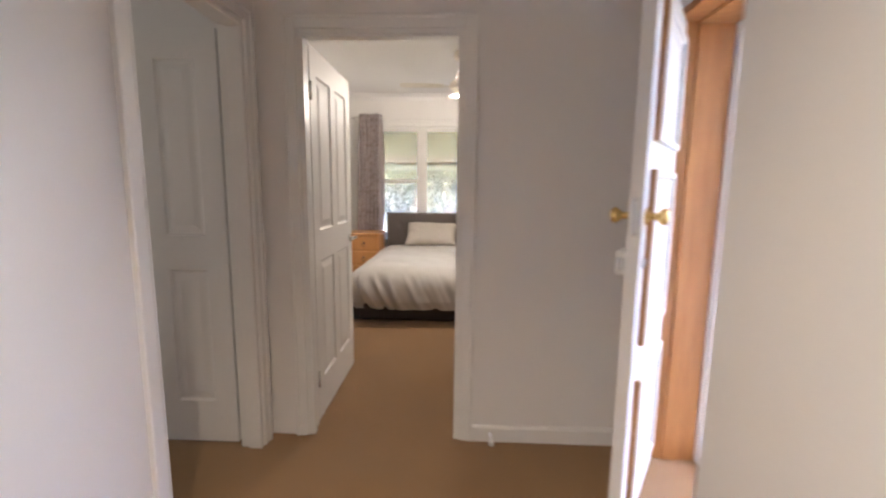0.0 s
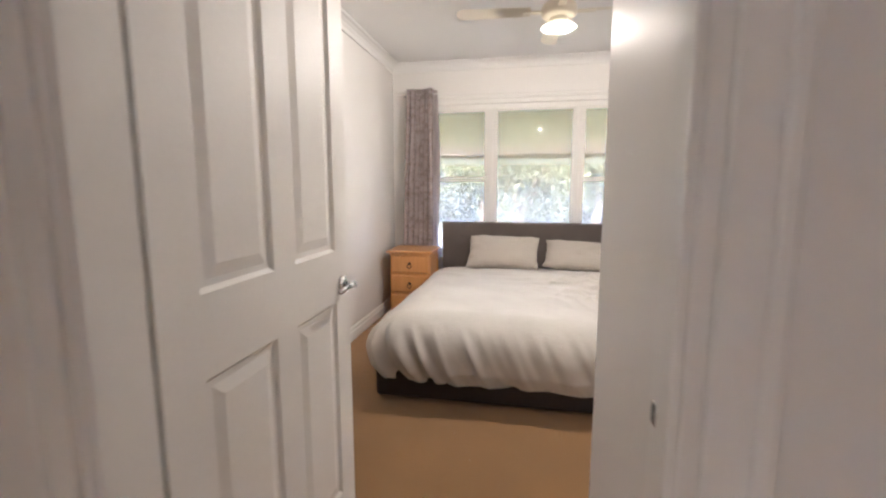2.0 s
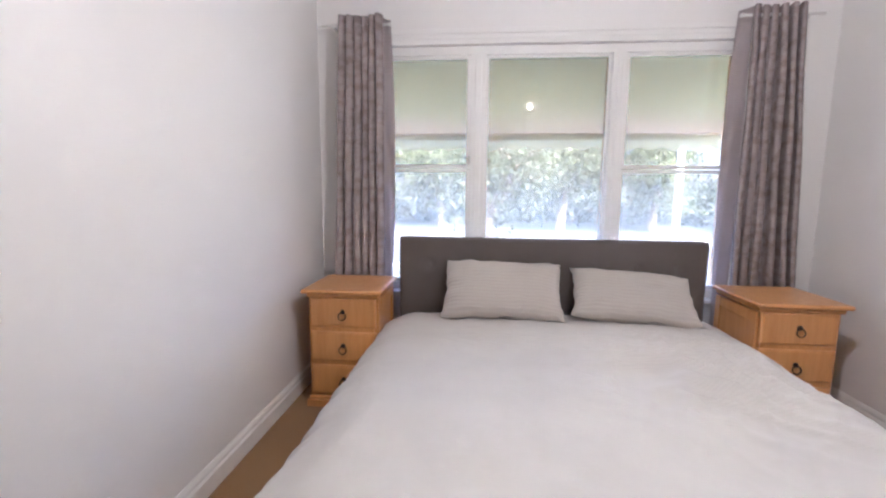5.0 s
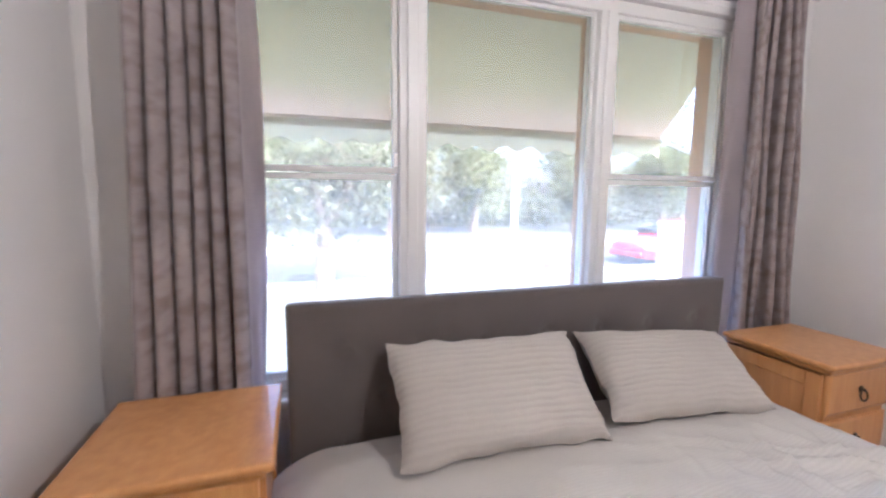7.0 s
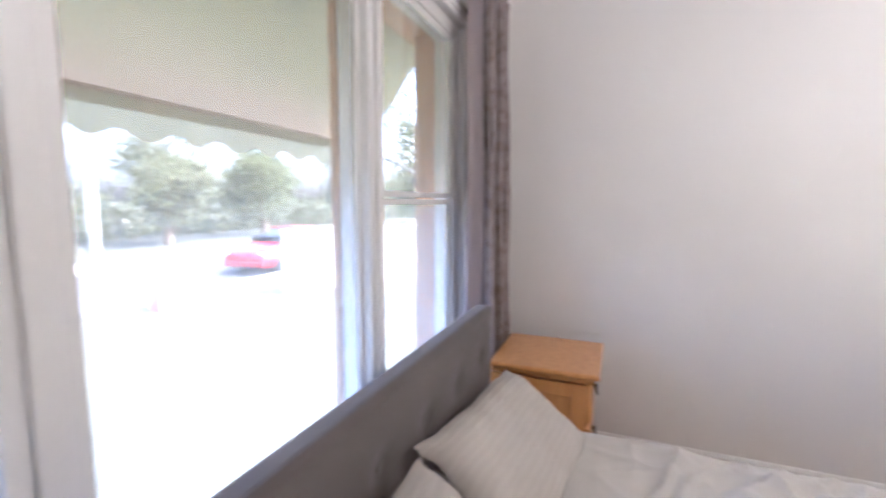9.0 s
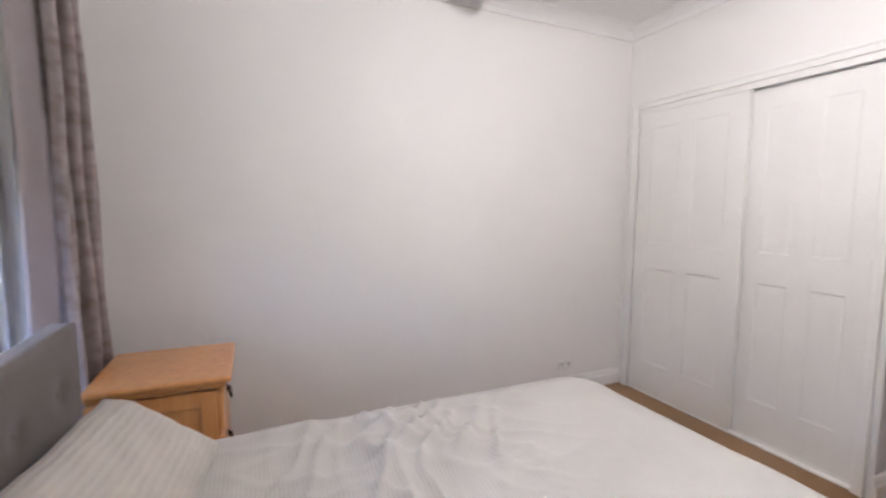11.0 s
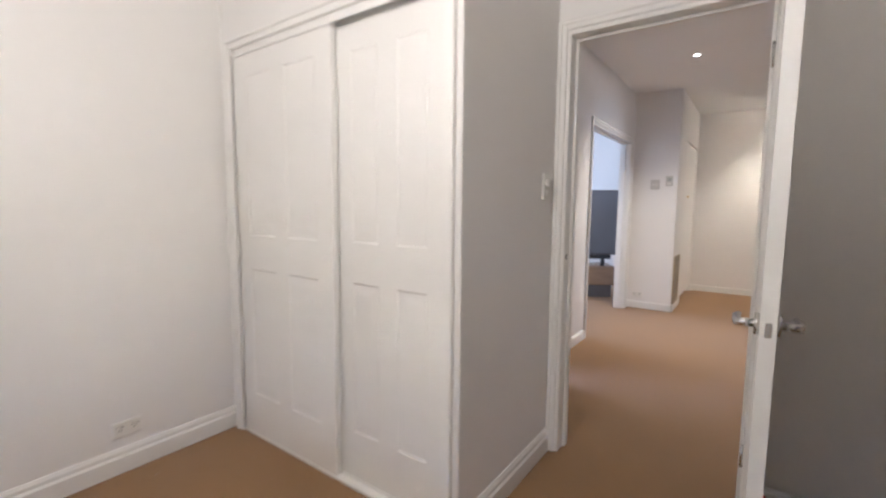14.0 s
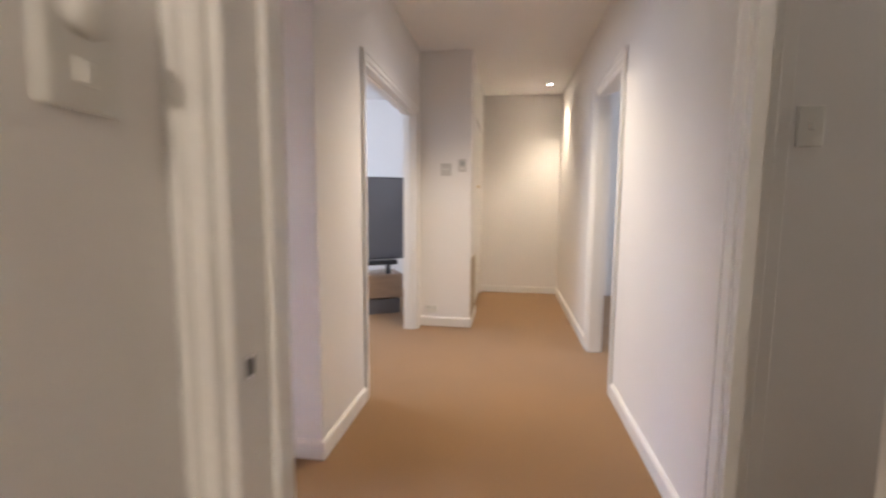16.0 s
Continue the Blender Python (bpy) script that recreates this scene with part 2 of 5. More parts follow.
def cornice(name, *runs):
    bm = bmesh.new()
    for x0, y0, x1, y1 in runs:
        run(bm, COVE, (x0, y0, H - 0.001), (x1, y1, H - 0.001))
    return structure(name, bm, CEIL, "white coved plaster cornice", "cornice")


cornice("trim_cornice_bedroom", (RX0, NY, RX0, 2.41), (RX1, 3.23, RX1, NY), (RX1, NY, RX0, NY), (RX0, 2.41, 0.06, 2.41), (0.06, 2.41, 0.06, 3.23), (0.06, 3.23, RX1, 3.23))


def casing(name, axis, face, out, a0, a1, top, w=0.062, legs=(True, True)):
    """An architrave round an opening from a0 to a1: a flat board with a raised back band."""
    bm = bmesh.new()
    for th, ww, off in ((0.014, w - 0.006, 0.0), (0.021, 0.018, w - 0.018)):
        lo, hi = sorted((face, face + out * th))
        pieces = [((a0 - off - ww, 0.0), (a0 - off, top + off + ww)), ((a1 + off, 0.0), (a1 + off + ww, top + off + ww)), ((a0 - off, top + off), (a1 + off, top + off + ww))]
        for keep, ((p, z0), (q, z1)) in zip((*legs, True), pieces):
            if keep:
                a, b = ((p, lo, z0), (q, hi, z1)) if axis == "x" else ((lo, p, z0), (hi, q, z1))
                box(bm, a, b, 0.003, 1)
    return structure(name, bm, GLOSS, "glossy white painted timber architrave", "door trim")


def lining(name, axis, c0, c1, a0, a1, top, stop, mat=None, label="white painted timber door lining with stops"):
    """Jambs and head that line an opening through a wall from c0 to c1."""
    bm = bmesh.new()
    t = 0.033
    for p, q, z0, z1 in ((a0 - t, a0, 0, top + t), (a1, a1 + t, 0, top + t), (a0, a1, top, top + t)):
        a, b = ((p, c0, z0), (q, c1, z1)) if axis == "x" else ((c0, p, z0), (c1, q, z1))
        box(bm, a, b, 0.002, 1)
    s0, s1 = stop
    for p, q, z0, z1 in ((a0, a0 + 0.012, 0, top - 0.012), (a1 - 0.012, a1, 0, top - 0.012), (a0, a1, top - 0.012, top)):
        a, b = ((p, s0, z0), (q, s1, z1)) if axis == "x" else ((s0, p, z0), (s1, q, z1))
        box(bm, a, b, 0.002, 1)
    return structure(name, bm, mat or GLOSS, label, "door frame")


lining("trim_door_bedroom", "x", 2.298, 2.412, -0.767, 0.0, 2.04, (2.30, 2.340))
casing("trim_architrave_bedroom_hall", "x", 2.30, -1, -0.787, 0.02, 2.06)
casing("trim_architrave_bedroom", "x", 2.41, 1, -0.787, 0.016, 2.06, w=0.042)
lining("trim_door_west_room", "y", -1.092, -0.983, 1.483, 2.167, 2.04, (-1.05, -0.983))
casing("trim_architrave_west_room", "y", -0.985, 1, 1.465, 2.185, 2.06)
lining("trim_door_hall_west", "y", -1.092, -0.983, -0.737, 0.017, 2.04, (-1.05, -0.983))
casing("trim_architrave_hall_west", "y", -0.985, 1, -0.755, 0.035, 2.06)
lining("trim_living_opening", "y", 0.523, 0.647, -1.127, 0.337, 2.0, (0.58, 0.60))
casing("trim_architrave_living", "y", 0.525, -1, -1.145, 0.355, 2.02, w=0.05)
casing("trim_wardrobe", "x", 3.23, 1, 0.135, 1.475, 2.02, w=0.05)
lining("trim_front_door", "y", 0.928, 1.18, 1.395, 2.195, 2.05, (1.025, 1.18), ORANGEW, "orange-brown stained timber front door frame")


# ---- panelled doors ----
def panel_mesh(x0, x1, z0, z1, t, rings=((0, 0), (0.010, 0.009), (0.024, 0.009), (0.052, 0.002))):
    bm = bmesh.new()
    for s in (1, -1):
        loops = []
        for inset, depth in rings:
            y = s * (t / 2 - depth)
            loops.append([bm.verts.new(p) for p in ((x0 + inset, y, z0 + inset), (x1 - inset, y, z0 + inset), (x1 - inset, y, z1 - inset), (x0 + inset, y, z1 - inset))])
        for lo, hi in zip(loops, loops[1:]):
            for i in range(4):
                bm.faces.new((lo[i], lo[(i + 1) % 4], hi[(i + 1) % 4], hi[i]))
        bm.faces.new(loops[-1])
    return bm


def panel_door(name, w, h, t, m, label, category="door", mat=None, parent=None, relief=0.009):
    """A moulded four-panel door leaf; x runs from the hinge, the faces look along y."""
    mat = mat or DOORP
    door = None if parent else tagged(empty(name, m), label, category, kind="structure" if name.startswith("door") else "")
    st, mid = 0.105, 0.10
    zs = (0.22, 0.90, 1.07, h - 0.13)
    xs = (st, (w - mid) / 2, (w + mid) / 2, w - st)
    stiles = part("frame" if door else name, solid(((0, -t / 2, 0), (st, t / 2, h)), ((w - st, -t / 2, 0), (w, t / 2, h)), ((xs[1], -t / 2, zs[0]), (xs[2], t / 2, zs[1])), ((xs[1], -t / 2, zs[2]), (xs[2], t / 2, zs[3])), ((st, -t / 2, 0), (w - st, t / 2, zs[0])), ((st, -t / 2, zs[1]), (w - st, t / 2, zs[2])), ((st, -t / 2, zs[3]), (w - st, t / 2, h))), mat, door or parent, "" if door else label)
    if not door:
        door = stiles
        door.matrix_local = m
    for z0, z1 in ((zs[0], zs[1]), (zs[2], zs[3])):
        for x0, x1 in ((xs[0], xs[1]), (xs[2], xs[3])):
            part("panel", panel_mesh(x0, x1, z0, z1, t, ((0, 0), (0.010, relief), (0.024, relief), (0.052, 0.002))), mat, door)
    return door


def lever(door, x, z, t, s, way=-1):
    """A lever handle on a round rose, on the face s of a leaf."""
    y = s * t / 2
    bm = cyl(bmesh.new(), (x, y, z), (x, y + s * 0.010, z), 0.027, n=24)
    rose = part("rose", bm, CHROME, door, "satin chrome rose", True)
    bm = cyl(bmesh.new(), (x, y + s * 0.008, z), (x, y + s * 0.052, z), 0.010)
    cyl(bm, (x, y + s * 0.045, z), (x + way * 0.05, y + s * 0.048, z + 0.003), 0.0095, 0.009)
    cyl(bm, (x + way * 0.05, y + s * 0.048, z + 0.003), (x + way * 0.112, y + s * 0.044, z - 0.004), 0.009, 0.007)
    part("lever_handle", bm, CHROME, door, "satin chrome lever handle", True)


def hinges(door, t, zs, r=0.007):
    for z in zs:
        bm = cyl(bmesh.new(), (-0.004, -t / 2 - 0.004, z), (-0.004, -t / 2 - 0.004, z + 0.09), r, n=12)
        part("hinge", bm, CHROME, door, smooth=True)


T = 0.033
BW = 0.815
leaf = panel_door("door_1", BW, 2.02, T, pose(-0.785, 2.425, 0.012, rz=90.5), "white moulded four-panel bedroom door standing open")
for s in (1, -1):
    lever(leaf, BW - 0.062, 0.955, T, s)
part("latch_plate", boxes(((BW - 0.001, -0.007, 0.938), (BW + 0.002, 0.007, 0.972)), bevel=0.001), CHROME, leaf, "chrome latch plate")
hinges(leaf, T, (0.2, 1.75))
leaf = panel_door("door_2", 0.70, 2.02, T, pose(-1.118, 2.207, 0.012, rz=180), "white moulded four-panel door open into the neighbouring room")
for s in (1, -1):
    lever(leaf, 0.66, 0.965, T, s)
hinges(leaf, T, (0.2, 1.75))

# strike plates in the jambs
for m, nm in ((pose(-0.0015, 2.385, 1.0), "strike_plate"), (pose(-1.025, 1.4845, 1.015, rz=90), "strike_plate")):
    sp = tagged(empty(nm, m), "small steel strike plate let into the white door jamb", "strike plate", "strike plates")
    part("plate", boxes(((-0.0015, -0.007, -0.015), (0.0015, 0.007, 0.015)), bevel=0.001), CHROME, sp)
    # the hole is not cut: a black block paints its shade
    part("latch_hole", boxes(((-0.0022, -0.005, -0.010), (-0.0012, 0.005, 0.010))), DARK, sp, "black patch standing in for the shaded latch hole")

# sliding wardrobe doors
wardrobe = tagged(empty("wardrobe"), "built-in wardrobe with two white four-panel sliding doors", "wardrobe")
for w, h, m, lab in ((0.755, 2.0, pose(0.725, 3.208, 0.012), "front sliding door"), (0.62, 1.995, pose(0.135, 3.168, 0.012), "rear sliding door")):
    panel_door("sliding_door", w, h, 0.03, m, lab, parent=wardrobe, relief=0.0035)
part("floor_track", boxes(((0.13, 3.14, 0), (1.50, 3.229, 0.010)), bevel=0.002), GLOSS, wardrobe)
part("guide_rail", boxes(((0.13, 3.186, 0.010), (1.50, 3.190, 0.020))), GLOSS, wardrobe)
part("fascia", boxes(((0.13, 3.205 + 0.02, 1.985), (1.50, 3.229, 2.06)), bevel=0.002), GLOSS, wardrobe, "white head fascia")

# front door
front = tagged(empty("door_3", pose(0.945, 2.178, 0.012, rz=-121.5)), "white painted front door with stained beads, standing ajar", "front door", kind="structure")
FW, FT = 0.72, 0.042
part("frame", boxes(((0, -FT / 2, 0), (FW, FT / 2, 2.02)), bevel=0.002), DOORP, front)
for z0, z1 in ((0.16, 0.62), (0.80, 1.36), (1.50, 1.90)):
    part("panel", panel_mesh(0.13, FW - 0.13, z0, z1, FT + 0.012, ((0, 0.006), (0.004, 0), (0.018, 0), (0.024, 0.005), (0.05, 0.001))), DOORP, front, "white raised panel")
    for s in (1,):
        bm = bmesh.new()
        y0, y1 = sorted((s * FT / 2, s * (FT / 2 + 0.022)))
        a, b, w = 0.105, FW - 0.105, 0.024
        for p in (((a, y0, z0 - 0.024), (a + w, y1, z1 + 0.024)), ((b - w, y0, z0 - 0.024), (b, y1, z1 + 0.024)), ((a + w, y0, z0 - 0.024), (b - w, y1, z0)), ((a + w, y0, z1), (b - w, y1, z1 + 0.024))):
            box(bm, *p, 0.004, 2)
        part("moulding", bm, DOORP, front, "cream painted moulding")
        part("bead", boxes(((b, y0, z0 - 0.024), (b + 0.011, y0 + 0.016, z1 + 0.024)), bevel=0.002), ORANGEW, front, "orange-brown stained bead")
KN = [(0.030, 0.0), (0.030, 0.006), (0.014, 0.010), (0.011, 0.030), (0.020, 0.040), (0.028, 0.052), (0.028, 0.060), (0.020, 0.068), (0.004, 0.070)]
for s in (1, -1):
    part("door_knob", lathe(bmesh.new(), KN, Matrix.Translation((FW - 0.065, s * FT / 2, 1.23)) @ Matrix.Rotation(radians(-90 * s), 4, "X")), BRASS, front, "polished brass knob", True)
part("latch_plate", boxes(((FW - 0.001, -0.012, 1.17), (FW + 0.002, 0.012, 1.29)), bevel=0.001), CHROME, front, "steel latch plate")
lock = part("deadlock", boxes(((FW - 0.10, -FT / 2 - 0.032, 1.035), (FW - 0.004, -FT / 2, 1.115)), bevel=0.006), PLASTIC, front, "pale rim deadlock")
part("lock_bolt", boxes(((FW - 0.004, -FT / 2 - 0.026, 1.055), (FW + 0.008, -FT / 2 - 0.008, 1.095)), bevel=0.002), CHROME, lock)
part("cylinder", cyl(bmesh.new(), (FW - 0.055, FT / 2, 1.075), (FW - 0.055, FT / 2 + 0.012, 1.075), 0.018), CHROME, front, "chrome lock cylinder", True)
stop = tagged(empty("door_stop", pose(0.183, 2.282, 0.045)), "white door stop screwed to the skirting board", "door stop")
part("stem", cyl(bmesh.new(), (0, 0, 0), (0, -0.06, -0.006), 0.011), PLASTIC, stop, "", True)
part("rubber_tip", cyl(bmesh.new(), (0, -0.06, -0.006), (0, -0.075, -0.008), 0.014), PLASTIC, stop, "", True)

# ---- bedroom window ----
win = tagged(empty("window_1", pose(0, NY + 0.03, 0)), "wide three-bay white timber window with awning sashes", "window", kind="structure")
M1, M2 = (-0.615, -0.512), (0.277, 0.365)
GT = 2.085
part("window_frame", boxes(((WX0, -0.01, WZ0), (WX0 + 0.05, 0.09, WZ1)), ((WX1 - 0.05, -0.01, WZ0), (WX1, 0.09, WZ1)), ((WX0 + 0.05, -0.01, GT + 0.03), (WX1 - 0.05, 0.09, WZ1)), ((WX0 + 0.05, -0.01, WZ0), (WX1 - 0.05, 0.09, WZ0 + 0.05)), bevel=0.004), GLOSS, win)
for a, b in (M1, M2):
    part("mullion", boxes(((a, -0.02, WZ0 + 0.05), (b, 0.09, GT + 0.03)), ((a + 0.03, -0.032, WZ0 + 0.05), (b - 0.03, -0.019, GT + 0.03)), bevel=0.005), GLOSS, win)
for a, b in (M1, M2):
    part("outer_mullion", boxes(((a - 0.006, 0.092, WZ0 + 0.05), (b + 0.006, 0.118, GT + 0.06)), bevel=0.003), ORANGEW, win, "orange stained outer face")
VEIL = 0.12
GLASS = bpy.data.materials.new("window_glass")
GLASS.use_nodes = True
gn = GLASS.node_tree
gn.nodes.remove(gn.nodes["Principled BSDF"])
gt, gg, gm, gf = (gn.nodes.new(k) for k in ("ShaderNodeBsdfTransparent", "ShaderNodeBsdfGlossy", "ShaderNodeMixShader", "ShaderNodeLayerWeight"))
gg.inputs["Roughness"].default_value = 0.0
gp = gn.nodes.new("ShaderNodeMath")
gp.operation = "POWER"
gp.inputs[1].default_value = 4.0
gr = gn.nodes.new("ShaderNodeMapRange")
gr.inputs["To Min"].default_value, gr.inputs["To Max"].default_value = 0.045, 0.7
gn.links.new(gf.outputs["Facing"], gp.inputs[0])
gn.links.new(gp.outputs[0], gr.inputs["Value"])
# the tint darkens the over-bright view beyond the panes
gt.inputs["Color"].default_value = (0.73, 0.715, 0.68, 1)
gn.links.new(gr.outputs[0], gm.inputs[0])
gn.links.new(gt.outputs[0], gm.inputs[1])
gn.links.new(gg.outputs[0], gm.inputs[2])
# a translucent share paints a pale haze of glare over the view
gd, gx = gn.nodes.new("ShaderNodeBsdfTranslucent"), gn.nodes.new("ShaderNodeMixShader")
gd.inputs["Color"].default_value = (0.95, 0.90, 0.82, 1)
gx.inputs[0].default_value = VEIL
gn.links.new(gm.outputs[0], gx.inputs[1])
gn.links.new(gd.outputs[0], gx.inputs[2])
gn.links.new(gx.outputs[0], gn.nodes["Material Output"].inputs["Surface"])


def sash(name, x0, x1, z0, z1, y, w, d, label=""):
    f = part(name, boxes(((x0, y, z0), (x0 + w, y + d, z1)), ((x1 - w, y, z0), (x1, y + d, z1)), ((x0 + w, y, z0), (x1 - w, y + d, z0 + w)), ((x0 + w, y, z1 - w), (x1 - w, y + d, z1)), bevel=0.003), GLOSS, win, label)
    p = part("pane", boxes(((x0 + w, y + d * 0.45, z0 + w), (x1 - w, y + d * 0.55, z1 - w))), GLASS, f, "glass pane with dimming tint and painted haze")
    p.visible_shadow = False
    return f


B = WZ0 + 0.05
for x0, x1 in ((WX0 + 0.05, M1[0]), (M2[1], WX1 - 0.05)):
    up = sash("awning_sash", x0, x1, 1.395, GT + 0.03, 0.0, 0.022, 0.035, "white top-hung sash")
    sash("fixed_sash", x0, x1, B, 1.391, 0.012, 0.022, 0.035, "white fixed lower sash")
    part("latch", boxes((((x0 + x1) / 2 - 0.03, -0.012, 1.40), ((x0 + x1) / 2 + 0.03, 0.0, 1.414)), bevel=0.003), GLOSS, up)
part("hinge", boxes(((M1[0] - 0.02, -0.006, 1.42), (M1[0] + 0.004, 0.0, 1.475)), bevel=0.002), CHROME, win)
sash("fixed_sash", M1[1], M2[0], B, GT + 0.03, 0.012, 0.016, 0.035, "white fixed centre sash")
part("window_sill", boxes(((WX0 - 0.06, -0.085, WZ0 - 0.03), (WX1 + 0.06, -0.012, WZ0)), bevel=0.006), GLOSS, win)
part("outer_reveal", boxes(((WX1 - 0.014, 0.092, WZ0), (WX1 - 0.002, 0.21, WZ1 - 0.002)), ((WX0 + 0.002, 0.092, WZ0), (WX0 + 0.014, 0.21, WZ1 - 0.002)), ((WX0 + 0.014, 0.092, WZ1 - 0.016), (WX1 - 0.014, 0.21, WZ1 - 0.002)), bevel=0.004), ORANGEW, win, "orange stained outer reveal")
bm = bmesh.new()
for th, ww, off in ((0.016, 0.09, 0.0), (0.030, 0.03, 0.062), (0.022, 0.016, 0.03)):
    for p, q, z0, z1 in ((WX0 - off - ww, WX0 - off, WZ0, WZ1 + off + ww), (WX1 + off, WX1 + off + ww, WZ0, WZ1 + off + ww), (WX0 - off, WX1 + off, WZ1 + off, WZ1 + off + ww)):
        box(bm, (p, NY - th, z0), (q, NY + 0.001, z1), 0.003, 1)
structure("trim_window", bm, GLOSS, "glossy white stepped timber window architrave", "window trim")

# ---- awning over the window ----
def wavy_sheet(f, nu, nv, th=0.0):
    bm = bmesh.new()
    g = [[bm.verts.new(f(i / nu, j / nv)) for j in range(nv + 1)] for i in range(nu + 1)]
    for i in range(nu):
        for j in range(nv):
            bm.faces.new((g[i][j], g[i + 1][j], g[i + 1][j + 1], g[i][j + 1]))
    if th:
        bmesh.ops.solidify(bm, geom=bm.faces[:], thickness=th)
    return bm


CANVAS = bpy.data.materials.new("awning_canvas")
CANVAS.use_nodes = True
cn, cb = nodes_of(CANVAS)
cb.inputs["Roughness"].default_value = 0.9
cno = cn.nodes.new("ShaderNodeTexNoise")
cno.inputs["Scale"].default_value, cno.inputs["Detail"].default_value = 2.5, 5
crp = cn.nodes.new("ShaderNodeValToRGB")
crp.color_ramp.elements[0].color, crp.color_ramp.elements[1].color = (0.31, 0.272, 0.125, 1), (0.36, 0.32, 0.155, 1)
ctl = cn.nodes.new("ShaderNodeBsdfTranslucent")
cmx = cn.nodes.new("ShaderNodeMixShader")
cmx.inputs[0].default_value = 0.22
ctc, csp, cmr, cad, chx = (cn.nodes.new(k) for k in ("ShaderNodeTexCoord", "ShaderNodeSeparateXYZ", "ShaderNodeMapRange", "ShaderNodeMath", "ShaderNodeMix"))
cmr.inputs["From Min"].default_value, cmr.inputs["From Max"].default_value = 1.80, 2.02
cmr.interpolation_type = "SMOOTHSTEP"
chx.data_type = "RGBA"
chx.inputs["A"].default_value = (0.42, 0.31, 0.19, 1)
cn.links.new(ctc.outputs["Object"], csp.inputs[0])
cad.operation = "MULTIPLY_ADD"
cad.inputs[1].default_value = 0.25
cn.links.new(cno.outputs["Fac"], cad.inputs[0])
cn.links.new(csp.outputs["Z"], cad.inputs[2])
cn.links.new(cad.outputs[0], cmr.inputs["Value"])
cn.links.new(cmr.outputs[0], chx.inputs["Factor"])
cn.links.new(crp.outputs[0], chx.inputs["B"])
cn.links.new(cno.outputs["Fac"], crp.inputs[0])
cn.links.new(chx.outputs["Result"], cb.inputs["Base Color"])
cn.links.new(chx.outputs["Result"], ctl.inputs["Color"])
cn.links.new(cb.outputs[0], cmx.inputs[1])
cn.links.new(ctl.outputs[0], cmx.inputs[2])
cn.links.new(cmx.outputs[0], cn.nodes["Material Output"].inputs["Surface"])
AX0, AX1 = -1.50, 1.30
# lit copy of the canvas: sky light put into a paler colour
VALANCE = CANVAS.copy()
VALANCE.name = "valance_canvas"
VALANCE.node_tree.nodes[cmx.name].inputs[0].default_value = 0.42
VALANCE.node_tree.nodes[chx.name].inputs["A"].default_value = (0.52, 0.48, 0.28, 1)
awn = tagged(empty("window_awning"), "olive green canvas window awning with scalloped valance", "awning")


def canopy(u, v):
    x = AX0 + (AX1 - AX0) * u
    sag = -0.02 * math.sin(math.pi * v) + 0.006 * math.sin(9 * u + 5 * v) * v + 0.008 * math.sin(3.2 * math.pi * (u - v * 0.35)) * math.sin(math.pi * v)
    for x0, x1, reach in ((0.16, -0.17, 0.75), (0.21, -0.07, 0.6), (1.15, 0.92, 0.6)):
        d = x - (x0 + (x1 - x0) * v / reach)
        sag += 0.010 * math.exp(-(d / 0.022) ** 2) * max(0.0, 1 - v / reach) * min(1.0, v * 8)
    return Vector((x, NY + 0.29 + 0.40 * v, 2.17 - 0.48 * v + sag))


def valance(u, v):
    x = AX0 + (AX1 - AX0) * u
    drop = 0.105 + 0.016 * math.cos(2 * math.pi * u * 16) + 0.003 * math.sin(37 * u)
    return Vector((x, NY + 0.692 + 0.006 * math.sin(50 * u) * v, 1.685 - v * drop))


part("canopy", wavy_sheet(canopy, 220, 24), CANVAS, awn, "", True)
part("valance", wavy_sheet(valance, 336, 4), VALANCE, awn, "scalloped valance, coloured paler as if sky-lit", True)
part("hem_band", boxes(((AX0, NY + 0.664, 1.648), (AX1, NY + 0.669, 1.684)), bevel=0.002), VALANCE, awn, "pale stitched hem band")
part("front_bar", cyl(bmesh.new(), (AX0, NY + 0.682, 1.692), (AX1, NY + 0.682, 1.692), 0.010), CANVAS, awn, "canvas-wrapped metal front bar", True)
part("head_board", boxes(((AX0, NY + 0.24, 2.16), (AX1, NY + 0.30, 2.21)), bevel=0.004), ORANGEW, awn, "stained timber head board")
for x in (AX0 + 0.02, AX1 - 0.02):
    part("side_arm", cyl(bmesh.new(), (x, NY + 0.25, 1.50), (x, NY + 0.68, 1.685), 0.008), GLOSS, awn, "thin metal arm", True)

# ---- curtains ----
nt, b = nodes_of(CURTAIN)
vor, mp2, tc2 = nt.nodes.new("ShaderNodeTexNoise"), nt.nodes.new("ShaderNodeMapping"), nt.nodes.new("ShaderNodeTexCoord")
mp2.inputs["Scale"].default_value = (15, 20, 1)
vor.inputs["Scale"].default_value, vor.inputs["Detail"].default_value = 1.0, 1.5
rp = nt.nodes.new("ShaderNodeValToRGB")
rp.color_ramp.elements[0].position, rp.color_ramp.elements[1].position = 0.34, 0.56
rp.color_ramp.elements[0].color, rp.color_ramp.elements[1].color = (0.72, 0.68, 0.66, 1), (1, 1, 1, 1)
mx = nt.nodes.new("ShaderNodeVectorMath")
mx.operation = "MULTIPLY"
old = b.inputs["Base Color"].links[0].from_socket
nt.links.new(tc2.outputs["UV"], mp2.inputs[0])
nt.links.new(mp2.outputs[0], vor.inputs["Vector"])
nt.links.new(vor.outputs["Fac"], rp.inputs[0])
nt.links.new(old, mx.inputs[0])
nt.links.new(rp.outputs[0], mx.inputs[1])
nt.links.new(mx.outputs[0], b.inputs["Base Color"])
